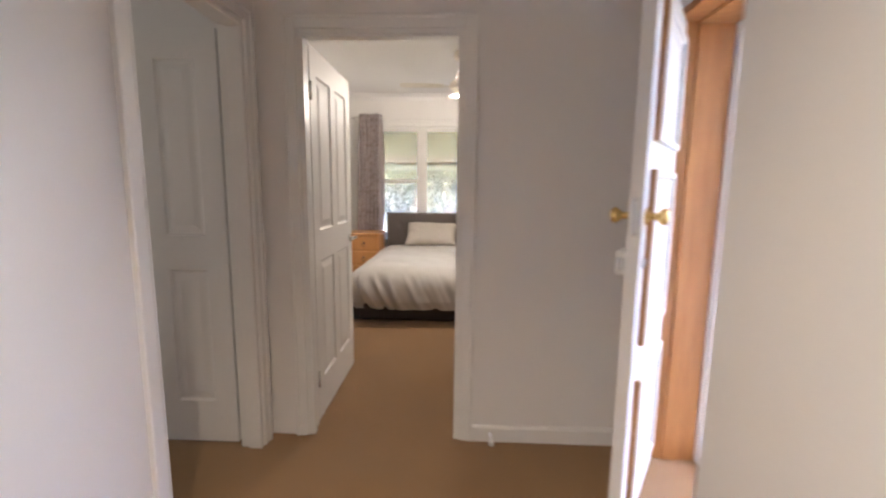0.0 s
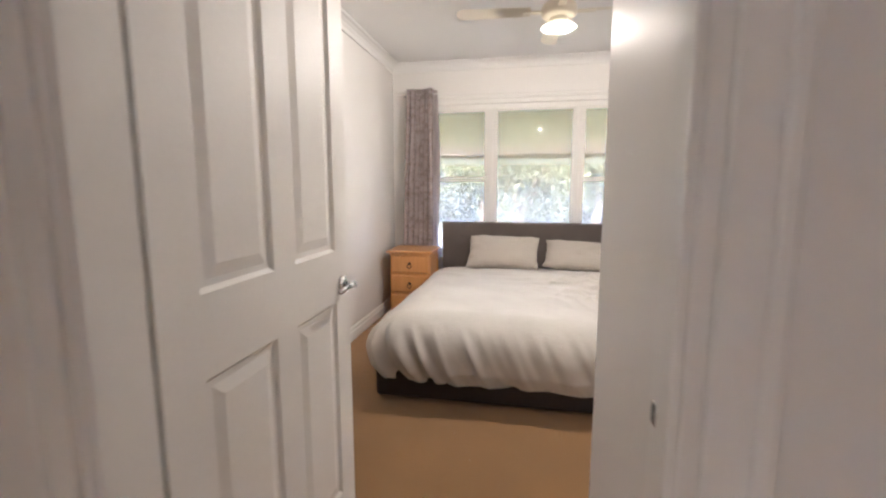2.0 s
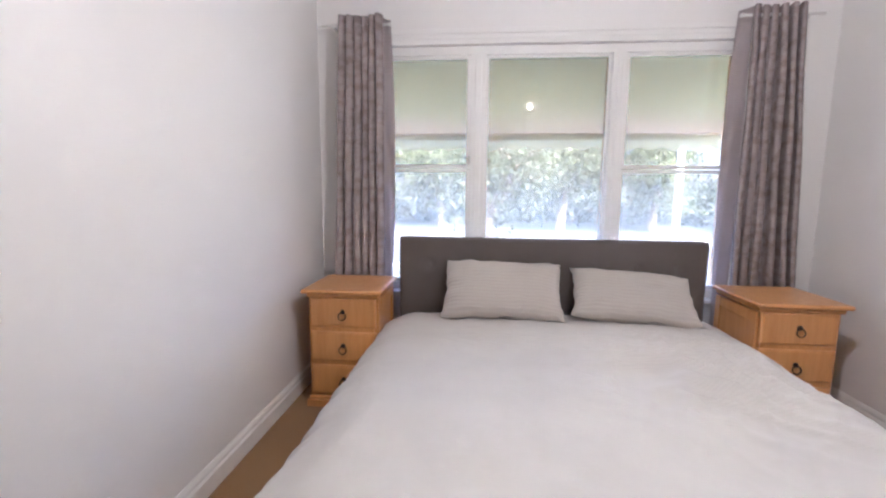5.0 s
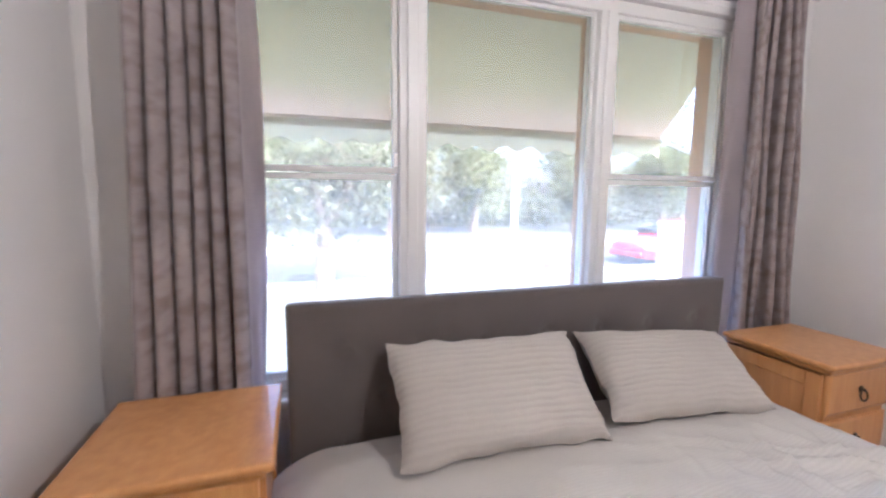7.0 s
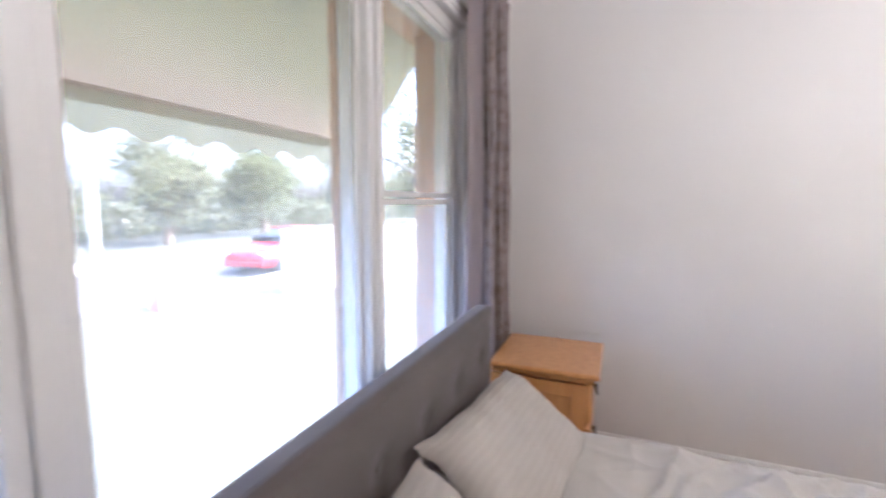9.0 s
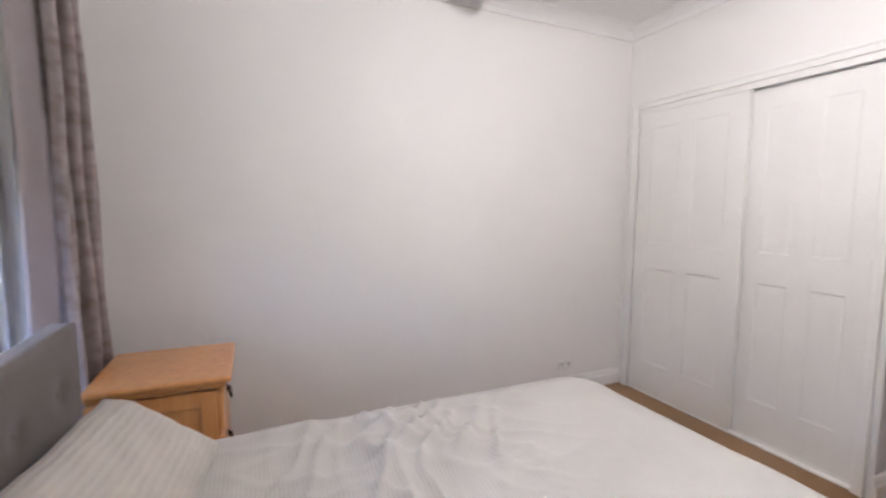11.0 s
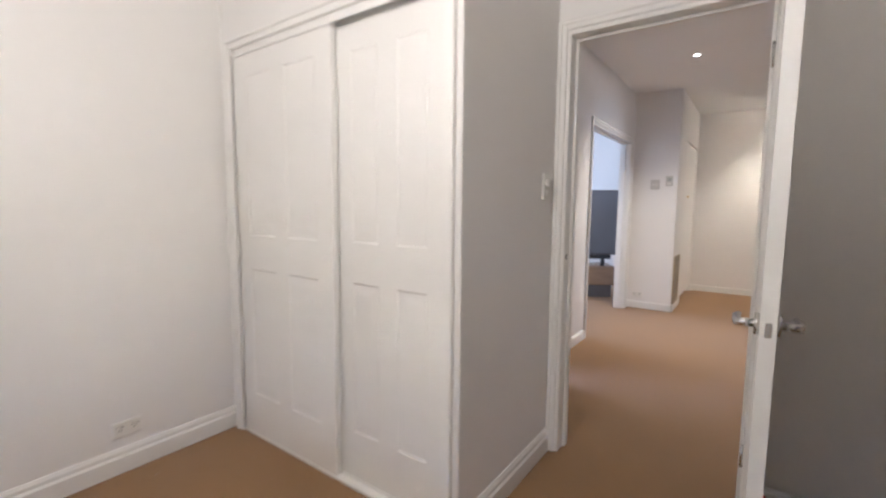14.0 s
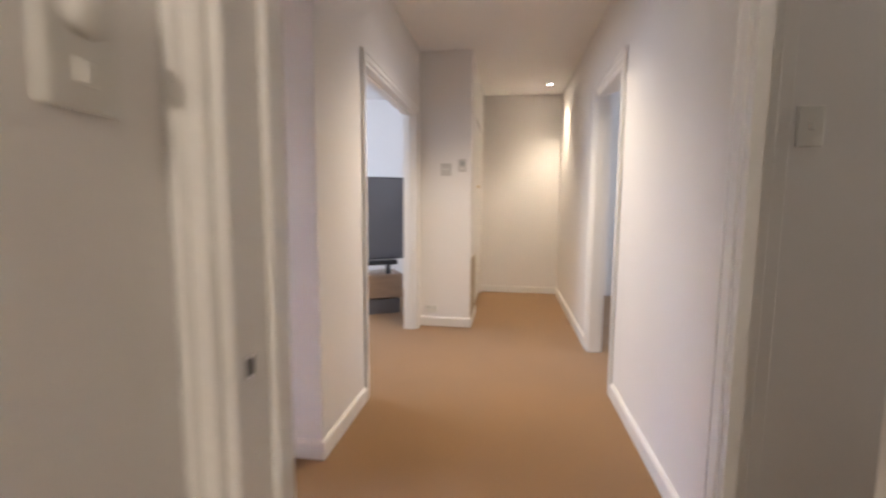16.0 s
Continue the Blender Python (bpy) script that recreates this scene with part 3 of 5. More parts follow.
LINING = material("curtain_lining", (0.62, 0.55, 0.545), 0.8, 0.06, 4, 0.05, 200, 0.2)


def uv_grid(ob, nu, nv, size):
    """Flat cloth coordinates, in metres, for a grid sheet."""
    uv = ob.data.uv_layers.new(name="cloth")
    for poly in ob.data.polygons:
        for li in poly.loop_indices:
            vi = ob.data.loops[li].vertex_index
            i, j = divmod(vi, nv + 1)
            uv.data[li].uv = (i / nu * size[0], j / nv * size[1])


CY = NY - 0.115


def curtain(label, x0, x1, xb0, xb1, top, edge_side):
    cur = tagged(empty("curtain"), label, "curtain", "bedroom curtains")
    folds = 5.5
    ph = 0.8 if edge_side > 0 else 2.2

    def f(u, v):
        z = 0.025 + (top - 0.025) * v
        a, b = x0 + (xb0 - x0) * (1 - v), x1 + (xb1 - x1) * (1 - v)
        w = u + 0.05 * math.sin(2 * math.pi * u * 2 + ph) * 0.5
        amp = 0.072 * (0.75 + 0.35 * math.sin(7 * u + ph)) * (1 - 0.25 * v)
        k = 2 * math.pi * folds * w + 0.25 * math.sin(3 * v + 4 * u)
        tri = 1.0 - 2.0 * abs(math.sin(k / 2 + 0.4)) ** 1.1 + 0.12 * math.sin(2 * k + 0.6)
        return Vector((a + (b - a) * w + 0.012 * math.sin(k * 2 + 1), CY + amp * tri + 0.006 * math.sin(14 * v + 9 * u), z))

    nu, nv = 150, 26
    bm = wavy_sheet(f, nu, nv)
    ob = part("cloth", bm, CURTAIN, cur, "taupe damask cloth in deep folds", True)
    uv_grid(ob, nu, nv, (1.1, 2.3))
    sol = ob.modifiers.new("thickness", "SOLIDIFY")
    sol.thickness = 0.003
    e0, e1 = (x1, xb1) if edge_side > 0 else (x0, xb0)

    def g(u, v):
        z = 0.025 + (top - 0.025) * v
        base = e0 + (e1 - e0) * (1 - v)
        swell = 0.055 + 0.035 * math.sin(math.pi * min(1, (1 - v) * 1.3))
        k = math.sin(math.pi * u)
        return Vector((base + edge_side * (u - 0.12) * swell, CY - 0.015 + 0.03 * k + 0.008 * math.sin(9 * v + 6 * u) + 0.05 * u, z))

    hem = part("lining_hem", wavy_sheet(g, 14, 26, 0.003), LINING, cur, "pale lilac lined edge", True)
    for i in range(7):
        p = f((i + 0.5) / 7, 1.0)
        bm = torus(bmesh.new(), Matrix.Translation((p.x, CY, top - 0.045)) @ Matrix.Rotation(radians(90), 4, "Y"), 0.022, 0.004, 20, 6)
        part("eyelet", bm, CHROME, cur, "silver eyelet ring", True)
    return cur


curtain("taupe damask eyelet curtain gathered beside the window", -1.425, -1.17, -1.50, -1.175, 2.31, 1)
curtain("taupe damask eyelet curtain hanging by the pine nightstand", 1.0, 1.265, 1.0, 1.41, 2.31, -1)
for lab, a, b, tip in (("short white metal curtain rod above the window corner", -1.55, -1.13, -1), ("short white metal curtain rod above the window edge", 0.96, 1.40, 1)):
    rod = tagged(empty("curtain_rod"), lab, "curtain rod", "curtain rods")
    part("rod", cyl(bmesh.new(), (a, CY, 2.265), (b, CY, 2.265), 0.008, n=14), GLOSS, rod, "", True)
    x = (a + b) / 2 + tip * 0.14
    part("bracket", boxes(((x - 0.008, CY, 2.25), (x + 0.008, NY - 0.025, 2.272)), ((x - 0.012, NY - 0.03, 2.225), (x + 0.012, NY, 2.295)), bevel=0.002), GLOSS, rod)
    for x, s in ((a, -1), (b, 1)):
        part("finial", lathe(bmesh.new(), [(0.006, 0), (0.011, 0.005), (0.012, 0.014), (0.008, 0.02), (0.003, 0.022)], Matrix.Translation((x, CY, 2.265)) @ Matrix.Rotation(radians(90 * s), 4, "Y")), GLOSS, rod, "", True)

# ---- bed ----
def striped(name, base, wave, strength, sheen=0.2):
    """Cloth with fine woven ribs along its width."""
    m = material(name, base, 0.9, 0.03, 5, 0.05, 500, 0.0, sheen=sheen)
    nt, b = nodes_of(m)
    tc, wv, nz, bp = (nt.nodes.new(k) for k in ("ShaderNodeTexCoord", "ShaderNodeTexWave", "ShaderNodeTexNoise", "ShaderNodeBump"))
    wv.bands_direction = "Y"
    wv.inputs["Scale"].default_value, wv.inputs["Distortion"].default_value, wv.inputs["Detail Scale"].default_value = wave, 1.6, 1.2
    nt.links.new(tc.outputs["UV"], wv.inputs["Vector"])
    bp.inputs["Strength"].default_value, bp.inputs["Distance"].default_value = strength, 0.003
    nt.links.new(wv.outputs["Fac"], bp.inputs["Height"])
    nz.inputs["Scale"].default_value, nz.inputs["Detail"].default_value = 14, 5
    nt.links.new(tc.outputs["Object"], nz.inputs["Vector"])
    bp2 = nt.nodes.new("ShaderNodeBump")
    bp2.inputs["Strength"].default_value, bp2.inputs["Distance"].default_value = 0.35, 0.012
    nt.links.new(nz.outputs["Fac"], bp2.inputs["Height"])
    nt.links.new(bp.outputs[0], bp2.inputs["Normal"])
    nt.links.new(bp2.outputs[0], b.inputs["Normal"])
    old = b.inputs["Base Color"].links[0].from_socket
    mr, mul = nt.nodes.new("ShaderNodeMapRange"), nt.nodes.new("ShaderNodeVectorMath")
    mr.inputs["To Min"].default_value, mr.inputs["To Max"].default_value = 0.95, 1.0
    mul.operation = "SCALE"
    nt.links.new(wv.outputs["Fac"], mr.inputs["Value"])
    nt.links.new(old, mul.inputs[0])
    nt.links.new(mr.outputs[0], mul.inputs["Scale"])
    nt.links.new(mul.outputs[0], b.inputs["Base Color"])
    return m


DUVET = striped("duvet_cotton", (0.615, 0.585, 0.54), 24, 0.20)
PILLOW = striped("pillow_cotton", (0.52, 0.475, 0.42), 14, 0.55)
BX0, BX1, BY0, BY1 = -1.037, 0.835, 4.265, 6.295
bed = tagged(empty("bed", pose(0, 0, 0)), "king bed with dark base and buttoned grey upholstered headboard", "bed")
part("base", boxes(((BX0 - 0.025, BY0, 0.02), (BX1 + 0.025, BY1, 0.27)), bevel=0.02, seg=3), BASEF, bed, "dark brown upholstered bed base")
for x in (BX0 + 0.12, BX1 - 0.12):
    for y in (BY0 + 0.1, BY1 - 0.15):
        part("foot", cyl(bmesh.new(), (x, y, 0), (x, y, 0.03), 0.03), DARK, bed)
part("mattress", boxes(((BX0 + 0.03, BY0 + 0.02, 0.27), (BX1 - 0.03, BY1 - 0.01, 0.47)), bevel=0.05, seg=4), PILLOW, bed, "white mattress under the duvet", True)


def headboard(u, v):
    x, z = BX0 - 0.005 + (BX1 - BX0 + 0.01) * u, 0.10 + 0.855 * v
    y = BY1
    for r in range(3):
        for c in range(7):
            bx, bz = BX0 + 0.19 + c * 0.255 + (0.0 if r % 2 == 0 else 0.128), 0.78 - r * 0.17
            d = math.hypot(x - bx, z - bz)
            y += 0.012 * math.exp(-(d / 0.035) ** 2) + 0.004 * math.exp(-(d / 0.09) ** 2)
    e = min(u * 1.9, (1 - u) * 1.9, (1 - v) * 0.835)
    y += 0.014 * max(0, 1 - e / 0.018) ** 2
    return Vector((x, y, z))


bm = wavy_sheet(headboard, 200, 96)
hb = part("headboard", bm, HEADB, bed, "dark grey button-tufted fabric headboard", True)
part("headboard_back", boxes(((BX0 - 0.005, BY1 + 0.012, 0.02), (BX1 + 0.005, BY1 + 0.075, 0.954)), bevel=0.016, seg=3), HEADB, bed)
for r in range(3):
    for c in range(7 if r % 2 == 0 else 6):
        bx, bz = BX0 + 0.19 + c * 0.255 + (0.0 if r % 2 == 0 else 0.128), 0.78 - r * 0.17
        bm = lathe(bmesh.new(), [(0.012, 0), (0.011, 0.004), (0.006, 0.007), (0.001, 0.008)], Matrix.Translation((bx, BY1 + 0.018, bz)) @ Matrix.Rotation(radians(90), 4, "X"), 14)
        part("button", bm, HEADB, hb, smooth=True)

# the duvet: a sheet laid over the mattress that falls over three sides
TOPZ, RAD = 0.525, 0.22
DX0, DX1, DY0, DY1 = BX0 - 0.05, BX1 + 0.05, BY0 - 0.06, BY1 - 0.04
DROP = 0.525


def duvet(u, v):
    sx = (DX0 + RAD - DROP) + (DX1 - DX0 - 2 * RAD + 2 * DROP) * u
    sy = (DY0 + RAD - DROP) + (DY1 - DY0 - RAD + DROP) * v
    ox = min(0, sx - (DX0 + RAD)) if sx < (DX0 + DX1) / 2 else max(0, sx - (DX1 - RAD))
    oy = min(0, sy - (DY0 + RAD))
    d = math.hypot(ox, oy)
    d = min(d, DROP + 0.012 * math.sin(9 * u + 3) + 0.035 * noise.noise((sx * 4.6, sy * 4.6, 5)))
    qx, qy = min(max(sx, DX0 + RAD), DX1 - RAD), max(sy, DY0 + RAD)
    ux, uy = (ox / max(1e-6, math.hypot(ox, oy)), oy / max(1e-6, math.hypot(ox, oy))) if d > 0 else (0, 0)
    a = min(d / RAD, math.pi / 2)
    out, down = RAD * math.sin(a), RAD * (1 - math.cos(a))
    rest = max(0, d - RAD * math.pi / 2)
    down += rest * 0.96
    out += 0.035 * math.sin(math.pi * min(1, d / DROP)) - 0.05 * max(0.0, d / DROP - 0.82) / 0.18
    ang = -math.pi if ux < 0 and uy > -1e-6 else math.atan2(uy, ux)
    along = qx - qy + ang * 0.25
    corner = math.exp(-((sx - DX0) / 0.55) ** 2) * (1.0 if oy < 0 else 0.45)
    lean = along - d * 0.45 * (1 if oy < 0 else 0)
    ridge = 1 - 2.4 * abs(noise.noise((lean * 9.0, 1.3, d * 0.8)))
    fold = 0.7 * noise.noise((lean * 3.5, 1.3, 0)) + (0.25 + 1.0 * corner) * ridge + 0.35 * noise.noise((lean * 19, 4.1, d * 3))
    out += min(1.0, max(0.0, d - 0.10) / 0.22) * 0.042 * fold
    z = TOPZ - down
    flat = max(0.0, 1 - d / 0.1)
    puff = 0.035 * (noise.noise((sx * 1.3, sy * 1.3, 0.5))) + 0.010 * noise.noise((sx * 5, sy * 4, 2.1))
    # crumpled patch towards the east side near the pillows
    near = math.exp(-(((sx - 0.44) / 0.42) ** 2 + ((sy - 5.36) / 0.40) ** 2))
    warp = 0.10 * noise.noise((sx * 2.1, sy * 2.1, 7.0))
    k1 = noise.noise(((sx * 0.55 + sy * 0.85 + warp) * 9.0, (sx * 0.85 - sy * 0.55) * 2.0, 3.0))
    k2 = noise.noise(((sx * 0.9 - sy * 0.35 + warp) * 8.0, (sx * 0.35 + sy * 0.9) * 2.4, 8.0))
    puff += near * (0.062 * (1 - abs(k1)) ** 6 + 0.045 * (1 - abs(k2)) ** 7 - 0.024)
    long = math.exp(-((sy - 5.65) / 0.25) ** 2)
    puff += 0.012 * long * (1 - abs(noise.noise((sx * 1.6, sy * 9 + sx * 2, 11.0)))) ** 4
    puff += 0.008 * math.sin(sx * 3.1 + 1.2 * math.sin(sy * 2.3)) * math.sin(sy * 2.6)
    z += puff * (0.35 + 0.65 * flat)
    if v > 0.93:
        z -= (v - 0.93) * 0.5
    return Vector((qx + ux * out, qy + uy * out, max(z, 0.11)))


NU, NV = 240, 240
dv = tagged(empty("duvet"), "pale grey ribbed cotton duvet, slightly crumpled, over the bed", "duvet")
ob = part("cover", wavy_sheet(duvet, NU, NV), DUVET, dv, "", True)
uv_grid(ob, NU, NV, (2.6, 2.6))
bm = bmesh.new()
rim = [duvet(0, 1 - i / 90) for i in range(91)] + [duvet(i / 90, 0) for i in range(1, 91)] + [duvet(1, i / 90) for i in range(1, 91)]
for a, b in zip(rim, rim[1:]):
    if (a - b).length > 1e-4:
        cyl(bm, a, b, 0.004, n=6)
part("hem", bm, DUVET, dv, "sewn hem of the duvet cover", True)


def pillow(label, m, w=0.72, h=0.46, t=0.17, seed=0.0):
    """A stuffed pillow lying in its own plane: x across, y up its height, z its thickness."""
    p = tagged(empty("pillow", m), label, "pillow", "bed pillows")
    for s, nm in ((1, "front"), (-1, "back")):
        def f(u, v):
            x, y = (u - 0.5), (v - 0.5)
            k = max(0.0, (1 - (2 * x) ** 4) * (1 - (2 * y) ** 4)) ** 0.55
            pin = 1 - 0.075 * (1 - (2 * y) ** 2) * (abs(2 * x) ** 3)
            pin2 = 1 - 0.07 * (1 - (2 * x) ** 2) * (abs(2 * y) ** 3)
            wr = 0.015 * noise.noise((x * 6 + seed, y * 6, s)) * (1 - k * 0.3)
            edge = 0.010 * noise.noise((x * 9 + seed, y * 9, 0.5)) * (abs(2 * x) ** 4 + abs(2 * y) ** 4)
            return Vector((x * w * pin + edge, y * h * pin2 + edge, s * (t / 2 * k) + wr))
        o = part(nm, wavy_sheet(f, 44, 34), PILLOW, p, "", True)
        uv_grid(o, 44, 34, (w, h))
    return p


pillow("pale grey ribbed cotton pillow leaning on the headboard", pose(-0.395, 6.085, 0.678, 42, 0, -2), 0.70, 0.40, 0.17, 0.3)
pillow("pale grey ribbed cotton pillow slumped against the headboard", pose(0.335, 6.085, 0.66, 35, 3, -5), 0.68, 0.375, 0.16, 5.7)


# ---- nightstands ----
def nightstand(m, label):
    ns = tagged(empty("nightstand", m), label, "nightstand", "pine nightstands")
    w, d, h = 0.392, 0.422, 0.668
    body = part("body", boxes(((-w / 2, -d / 2 + 0.02, 0.06), (-w / 2 + 0.02, d / 2, h - 0.03)), ((w / 2 - 0.02, -d / 2 + 0.02, 0.06), (w / 2, d / 2, h - 0.03)), ((-w / 2 + 0.02, d / 2 - 0.012, 0.06), (w / 2 - 0.02, d / 2, h - 0.03)), ((-w / 2 + 0.02, -d / 2 + 0.02, 0.06), (w / 2 - 0.02, d / 2 - 0.012, 0.08)), bevel=0.002), PINE, ns)
    for s in (-1, 1):
        x = s * w / 2
        lo, hi = sorted((x, x + s * 0.008))
        part("side_panel", boxes(((lo, -d / 2 + 0.02, 0.06), (hi, -d / 2 + 0.075, h - 0.03)), ((lo, d / 2 - 0.055, 0.06), (hi, d / 2, h - 0.03)), ((lo, -d / 2 + 0.075, 0.06), (hi, d / 2 - 0.055, 0.12)), ((lo, -d / 2 + 0.075, h - 0.09), (hi, d / 2 - 0.055, h - 0.03)), bevel=0.003), PINE, ns)
    part("rail", boxes(((-w / 2 + 0.02, -d / 2 + 0.022, h - 0.055), (w / 2 - 0.02, -d / 2 + 0.05, h - 0.03)), bevel=0.002), PINE, ns)
    bm = boxes(((-w / 2 - 0.012, -d / 2 - 0.012, h - 0.024), (w / 2 + 0.012, d / 2, h + 0.002)), ((-w / 2 - 0.034, -d / 2 - 0.034, h + 0.002), (w / 2 + 0.034, d / 2 + 0.004, h + 0.026)), bevel=0.010, seg=3)
    part("tabletop", bm, PINE, ns, "pine top with moulded edge")
    part("plinth", boxes(((-w / 2 - 0.022, -d / 2 - 0.022, 0), (w / 2 + 0.022, d / 2, 0.045)), ((-w / 2 - 0.010, -d / 2 - 0.008, 0.045), (w / 2 + 0.010, d / 2, 0.062)), bevel=0.006, seg=2), PINE, ns)
    dh = 0.174
    for i in range(3):
        z0 = 0.076 + i * (dh + 0.024)
        dr = part("drawer", panel_mesh(-w / 2 + 0.006, w / 2 - 0.006, z0, z0 + dh, 0.03, ((0, 0.012), (0.003, 0.004), (0.012, 0.0), (0.02, 0.0))), PINE, ns)
        dr.location = (0, -d / 2 + 0.012, 0)
        part("rail", boxes(((-w / 2 + 0.02, -d / 2 + 0.012, z0 + dh - 0.004), (w / 2 - 0.02, -d / 2 + 0.045, z0 + dh + 0.028)), bevel=0.002), PINE, ns)
        bm = boxes(((-w / 2 + 0.008, -0.002, z0 + 0.002), (w / 2 - 0.008, 0.012, z0 + dh - 0.002)))
        part("drawer_front", bm, PINE, dr)
        zc = z0 + dh * 0.47
        bm = lathe(bmesh.new(), [(0.014, 0), (0.013, 0.004), (0.006, 0.008), (0.006, 0.016), (0.001, 0.018)], Matrix.Translation((0, -0.015, zc + 0.012)) @ Matrix.Rotation(radians(90), 4, "X"), 16)
        torus(bm, Matrix.Translation((0, -0.028, zc - 0.010)) @ Matrix.Rotation(radians(78), 4, "X"), 0.021, 0.0038, 24, 8)
        part("ring_pull", bm, BRASSD, dr, "dark bronze ring pull", True)
    return ns


n1 = nightstand(pose(-1.29, 6.112, 0), "honey pine nightstand with three drawers by the wall")
n2 = copy_thing(n1, pose(1.112, 6.112, 0))
tagged(n2, "honey pine nightstand with three drawers beneath the curtain")

# ---- bookshelf behind the door ----
shelf = tagged(empty("bookshelf", pose(-1.385, 3.60, 0)), "tall birch cube bookshelf holding blue and black storage boxes", "bookshelf")
SW, SD, SH = 0.77, 0.39, 1.43
for s in (-1, 1):
    part("side_panel", boxes(((-SD / 2, s * SW / 2 - 0.019, 0), (SD / 2, s * SW / 2 + 0.019, SH)), bevel=0.002), BIRCH, shelf)
part("top", boxes(((-SD / 2, -SW / 2 - 0.019, SH), (SD / 2, SW / 2 + 0.019, SH + 0.038)), bevel=0.002), BIRCH, shelf)
part("bottom", boxes(((-SD / 2, -SW / 2 + 0.019, 0.0), (SD / 2, SW / 2 - 0.019, 0.038)), bevel=0.002), BIRCH, shelf)
part("divider", boxes(((-SD / 2, -0.008, 0.038), (SD / 2 - 0.002, 0.008, SH)), bevel=0.001), BIRCH, shelf)
for i in range(1, 4):
    z = 0.038 + i * (SH - 0.038) / 4
    part("shelf_board", boxes(((-SD / 2, -SW / 2 + 0.019, z - 0.008), (SD / 2 - 0.002, -0.008, z + 0.008)), ((-SD / 2, 0.008, z - 0.008), (SD / 2 - 0.002, SW / 2 - 0.019, z + 0.008)), bevel=0.001), BIRCH, shelf)
BLUE = material("blue_felt", (0.045, 0.12, 0.36), 0.9, 0.06, 6, 0.08, 300, 0.3)
CHAR = material("charcoal_felt", (0.03, 0.032, 0.036), 0.9, 0.06, 6, 0.08, 300, 0.3)


def storage_box(y, row, mat, label, h=0.31):
    z = 0.038 + row * (SH - 0.038) / 4 + 0.008
    b = tagged(empty("storage_box", pose(-1.385, 3.60 + y, z)), label, "storage box", "storage boxes on the bookshelf")
    w = 0.158
    part("box_body", boxes(((-0.17, -w, 0), (0.165, w, 0.008)), ((-0.17, -w, 0.008), (-0.164, w, h)), ((0.159, -w, 0.008), (0.165, w, h)), ((-0.164, -w, 0.008), (0.159, -w + 0.006, h)), ((-0.164, w - 0.006, 0.008), (0.159, w, h)), bevel=0.002), mat, b)
    part("handle", boxes(((0.165, -0.045, h * 0.62), (0.172, 0.045, h * 0.74)), bevel=0.003), mat, b, "stitched handle strip")
    return b


for y, row, mat, label in ((0.187, 3, BLUE, "blue fabric storage box on the top shelf"), (0.187, 2, CHAR, "charcoal fabric storage box on a middle shelf"), (0.187, 1, BLUE, "blue fabric storage box low on the bookshelf"), (-0.187, 3, BLUE, "blue fabric storage box on the top shelf"), (-0.187, 1, CHAR, "charcoal fabric storage box low on the bookshelf"), (0.187, 0, CHAR, "charcoal fabric storage box on the bottom shelf")):
    storage_box(y, row, mat, label, 0.30 if mat is BLUE else 0.26)

# ---- ceiling fan with its lamp ----
FX, FY = -0.02, 4.53
CREAM = material("cream_enamel", (0.74, 0.69, 0.58), 0.3, 0.02, 5, 0.01, 60, 0.02)
fan = tagged(empty("ceiling_fan", pose(FX, FY, 0)), "cream ceiling fan with four blades and a lit lamp", "ceiling fan")
part("canopy", lathe(bmesh.new(), [(0.05, H), (0.062, H - 0.01), (0.066, H - 0.05), (0.06, H - 0.075), (0.02, H - 0.085)]), CREAM, fan, "", True)
part("downrod", cyl(bmesh.new(), (0, 0, H - 0.08), (0, 0, 2.37), 0.012), CREAM, fan, "", True)
part("motor", lathe(bmesh.new(), [(0.014, 2.415), (0.03, 2.405), (0.055, 2.340), (0.088, 2.318), (0.098, 2.30), (0.098, 2.262), (0.085, 2.25), (0.05, 2.245)]), CREAM, fan, "", True)
for i in range(4):
    m = Matrix.Rotation(radians(90 * i + 4), 4, "Z")

    def blade(u, v):
        w = 0.085 + 0.025 * u
        r = 0.16 + 0.42 * u
        round_ = 1 - max(0, (u - 0.9) / 0.1) ** 2 * 0.5
        y = (v - 0.5) * w * round_
        return m @ Vector((r, y, 2.285 + y * 0.20))
    part("blade", wavy_sheet(blade, 16, 4, 0.006), CREAM, fan, "pale fan blade", False)
    bm = boxes(((0.09, -0.02, 2.276), (0.20, 0.02, 2.282)), bevel=0.002)
    bm.transform(m)
    part("blade_arm", bm, CREAM, fan)
part("lamp_holder", lathe(bmesh.new(), [(0.05, 2.247), (0.055, 2.235), (0.05, 2.215), (0.03, 2.21)]), CREAM, fan, "", True)
SHADE = glow("lamp_glass", (1.0, 0.80, 0.48), 0.05)
part("lamp_shade", lathe(bmesh.new(), [(0.04, 2.222), (0.085, 2.205), (0.098, 2.195), (0.092, 2.190), (0.05, 2.205)]), SHADE, fan, "glowing dished glass shade", True)
BULB = glow("lamp_bulb", (1.0, 0.80, 0.50), 0.9)
part("bulb", lathe(bmesh.new(), [(0.012, 2.220), (0.028, 2.215), (0.034, 2.205), (0.030, 2.195), (0.014, 2.188), (0.002, 2.186)]), BULB, fan, "lit warm bulb", True)
lamp("fan_lamp", "POINT", 1.45, pose(FX, FY, 2.166), (1.0, 0.81, 0.58), size=0.014)

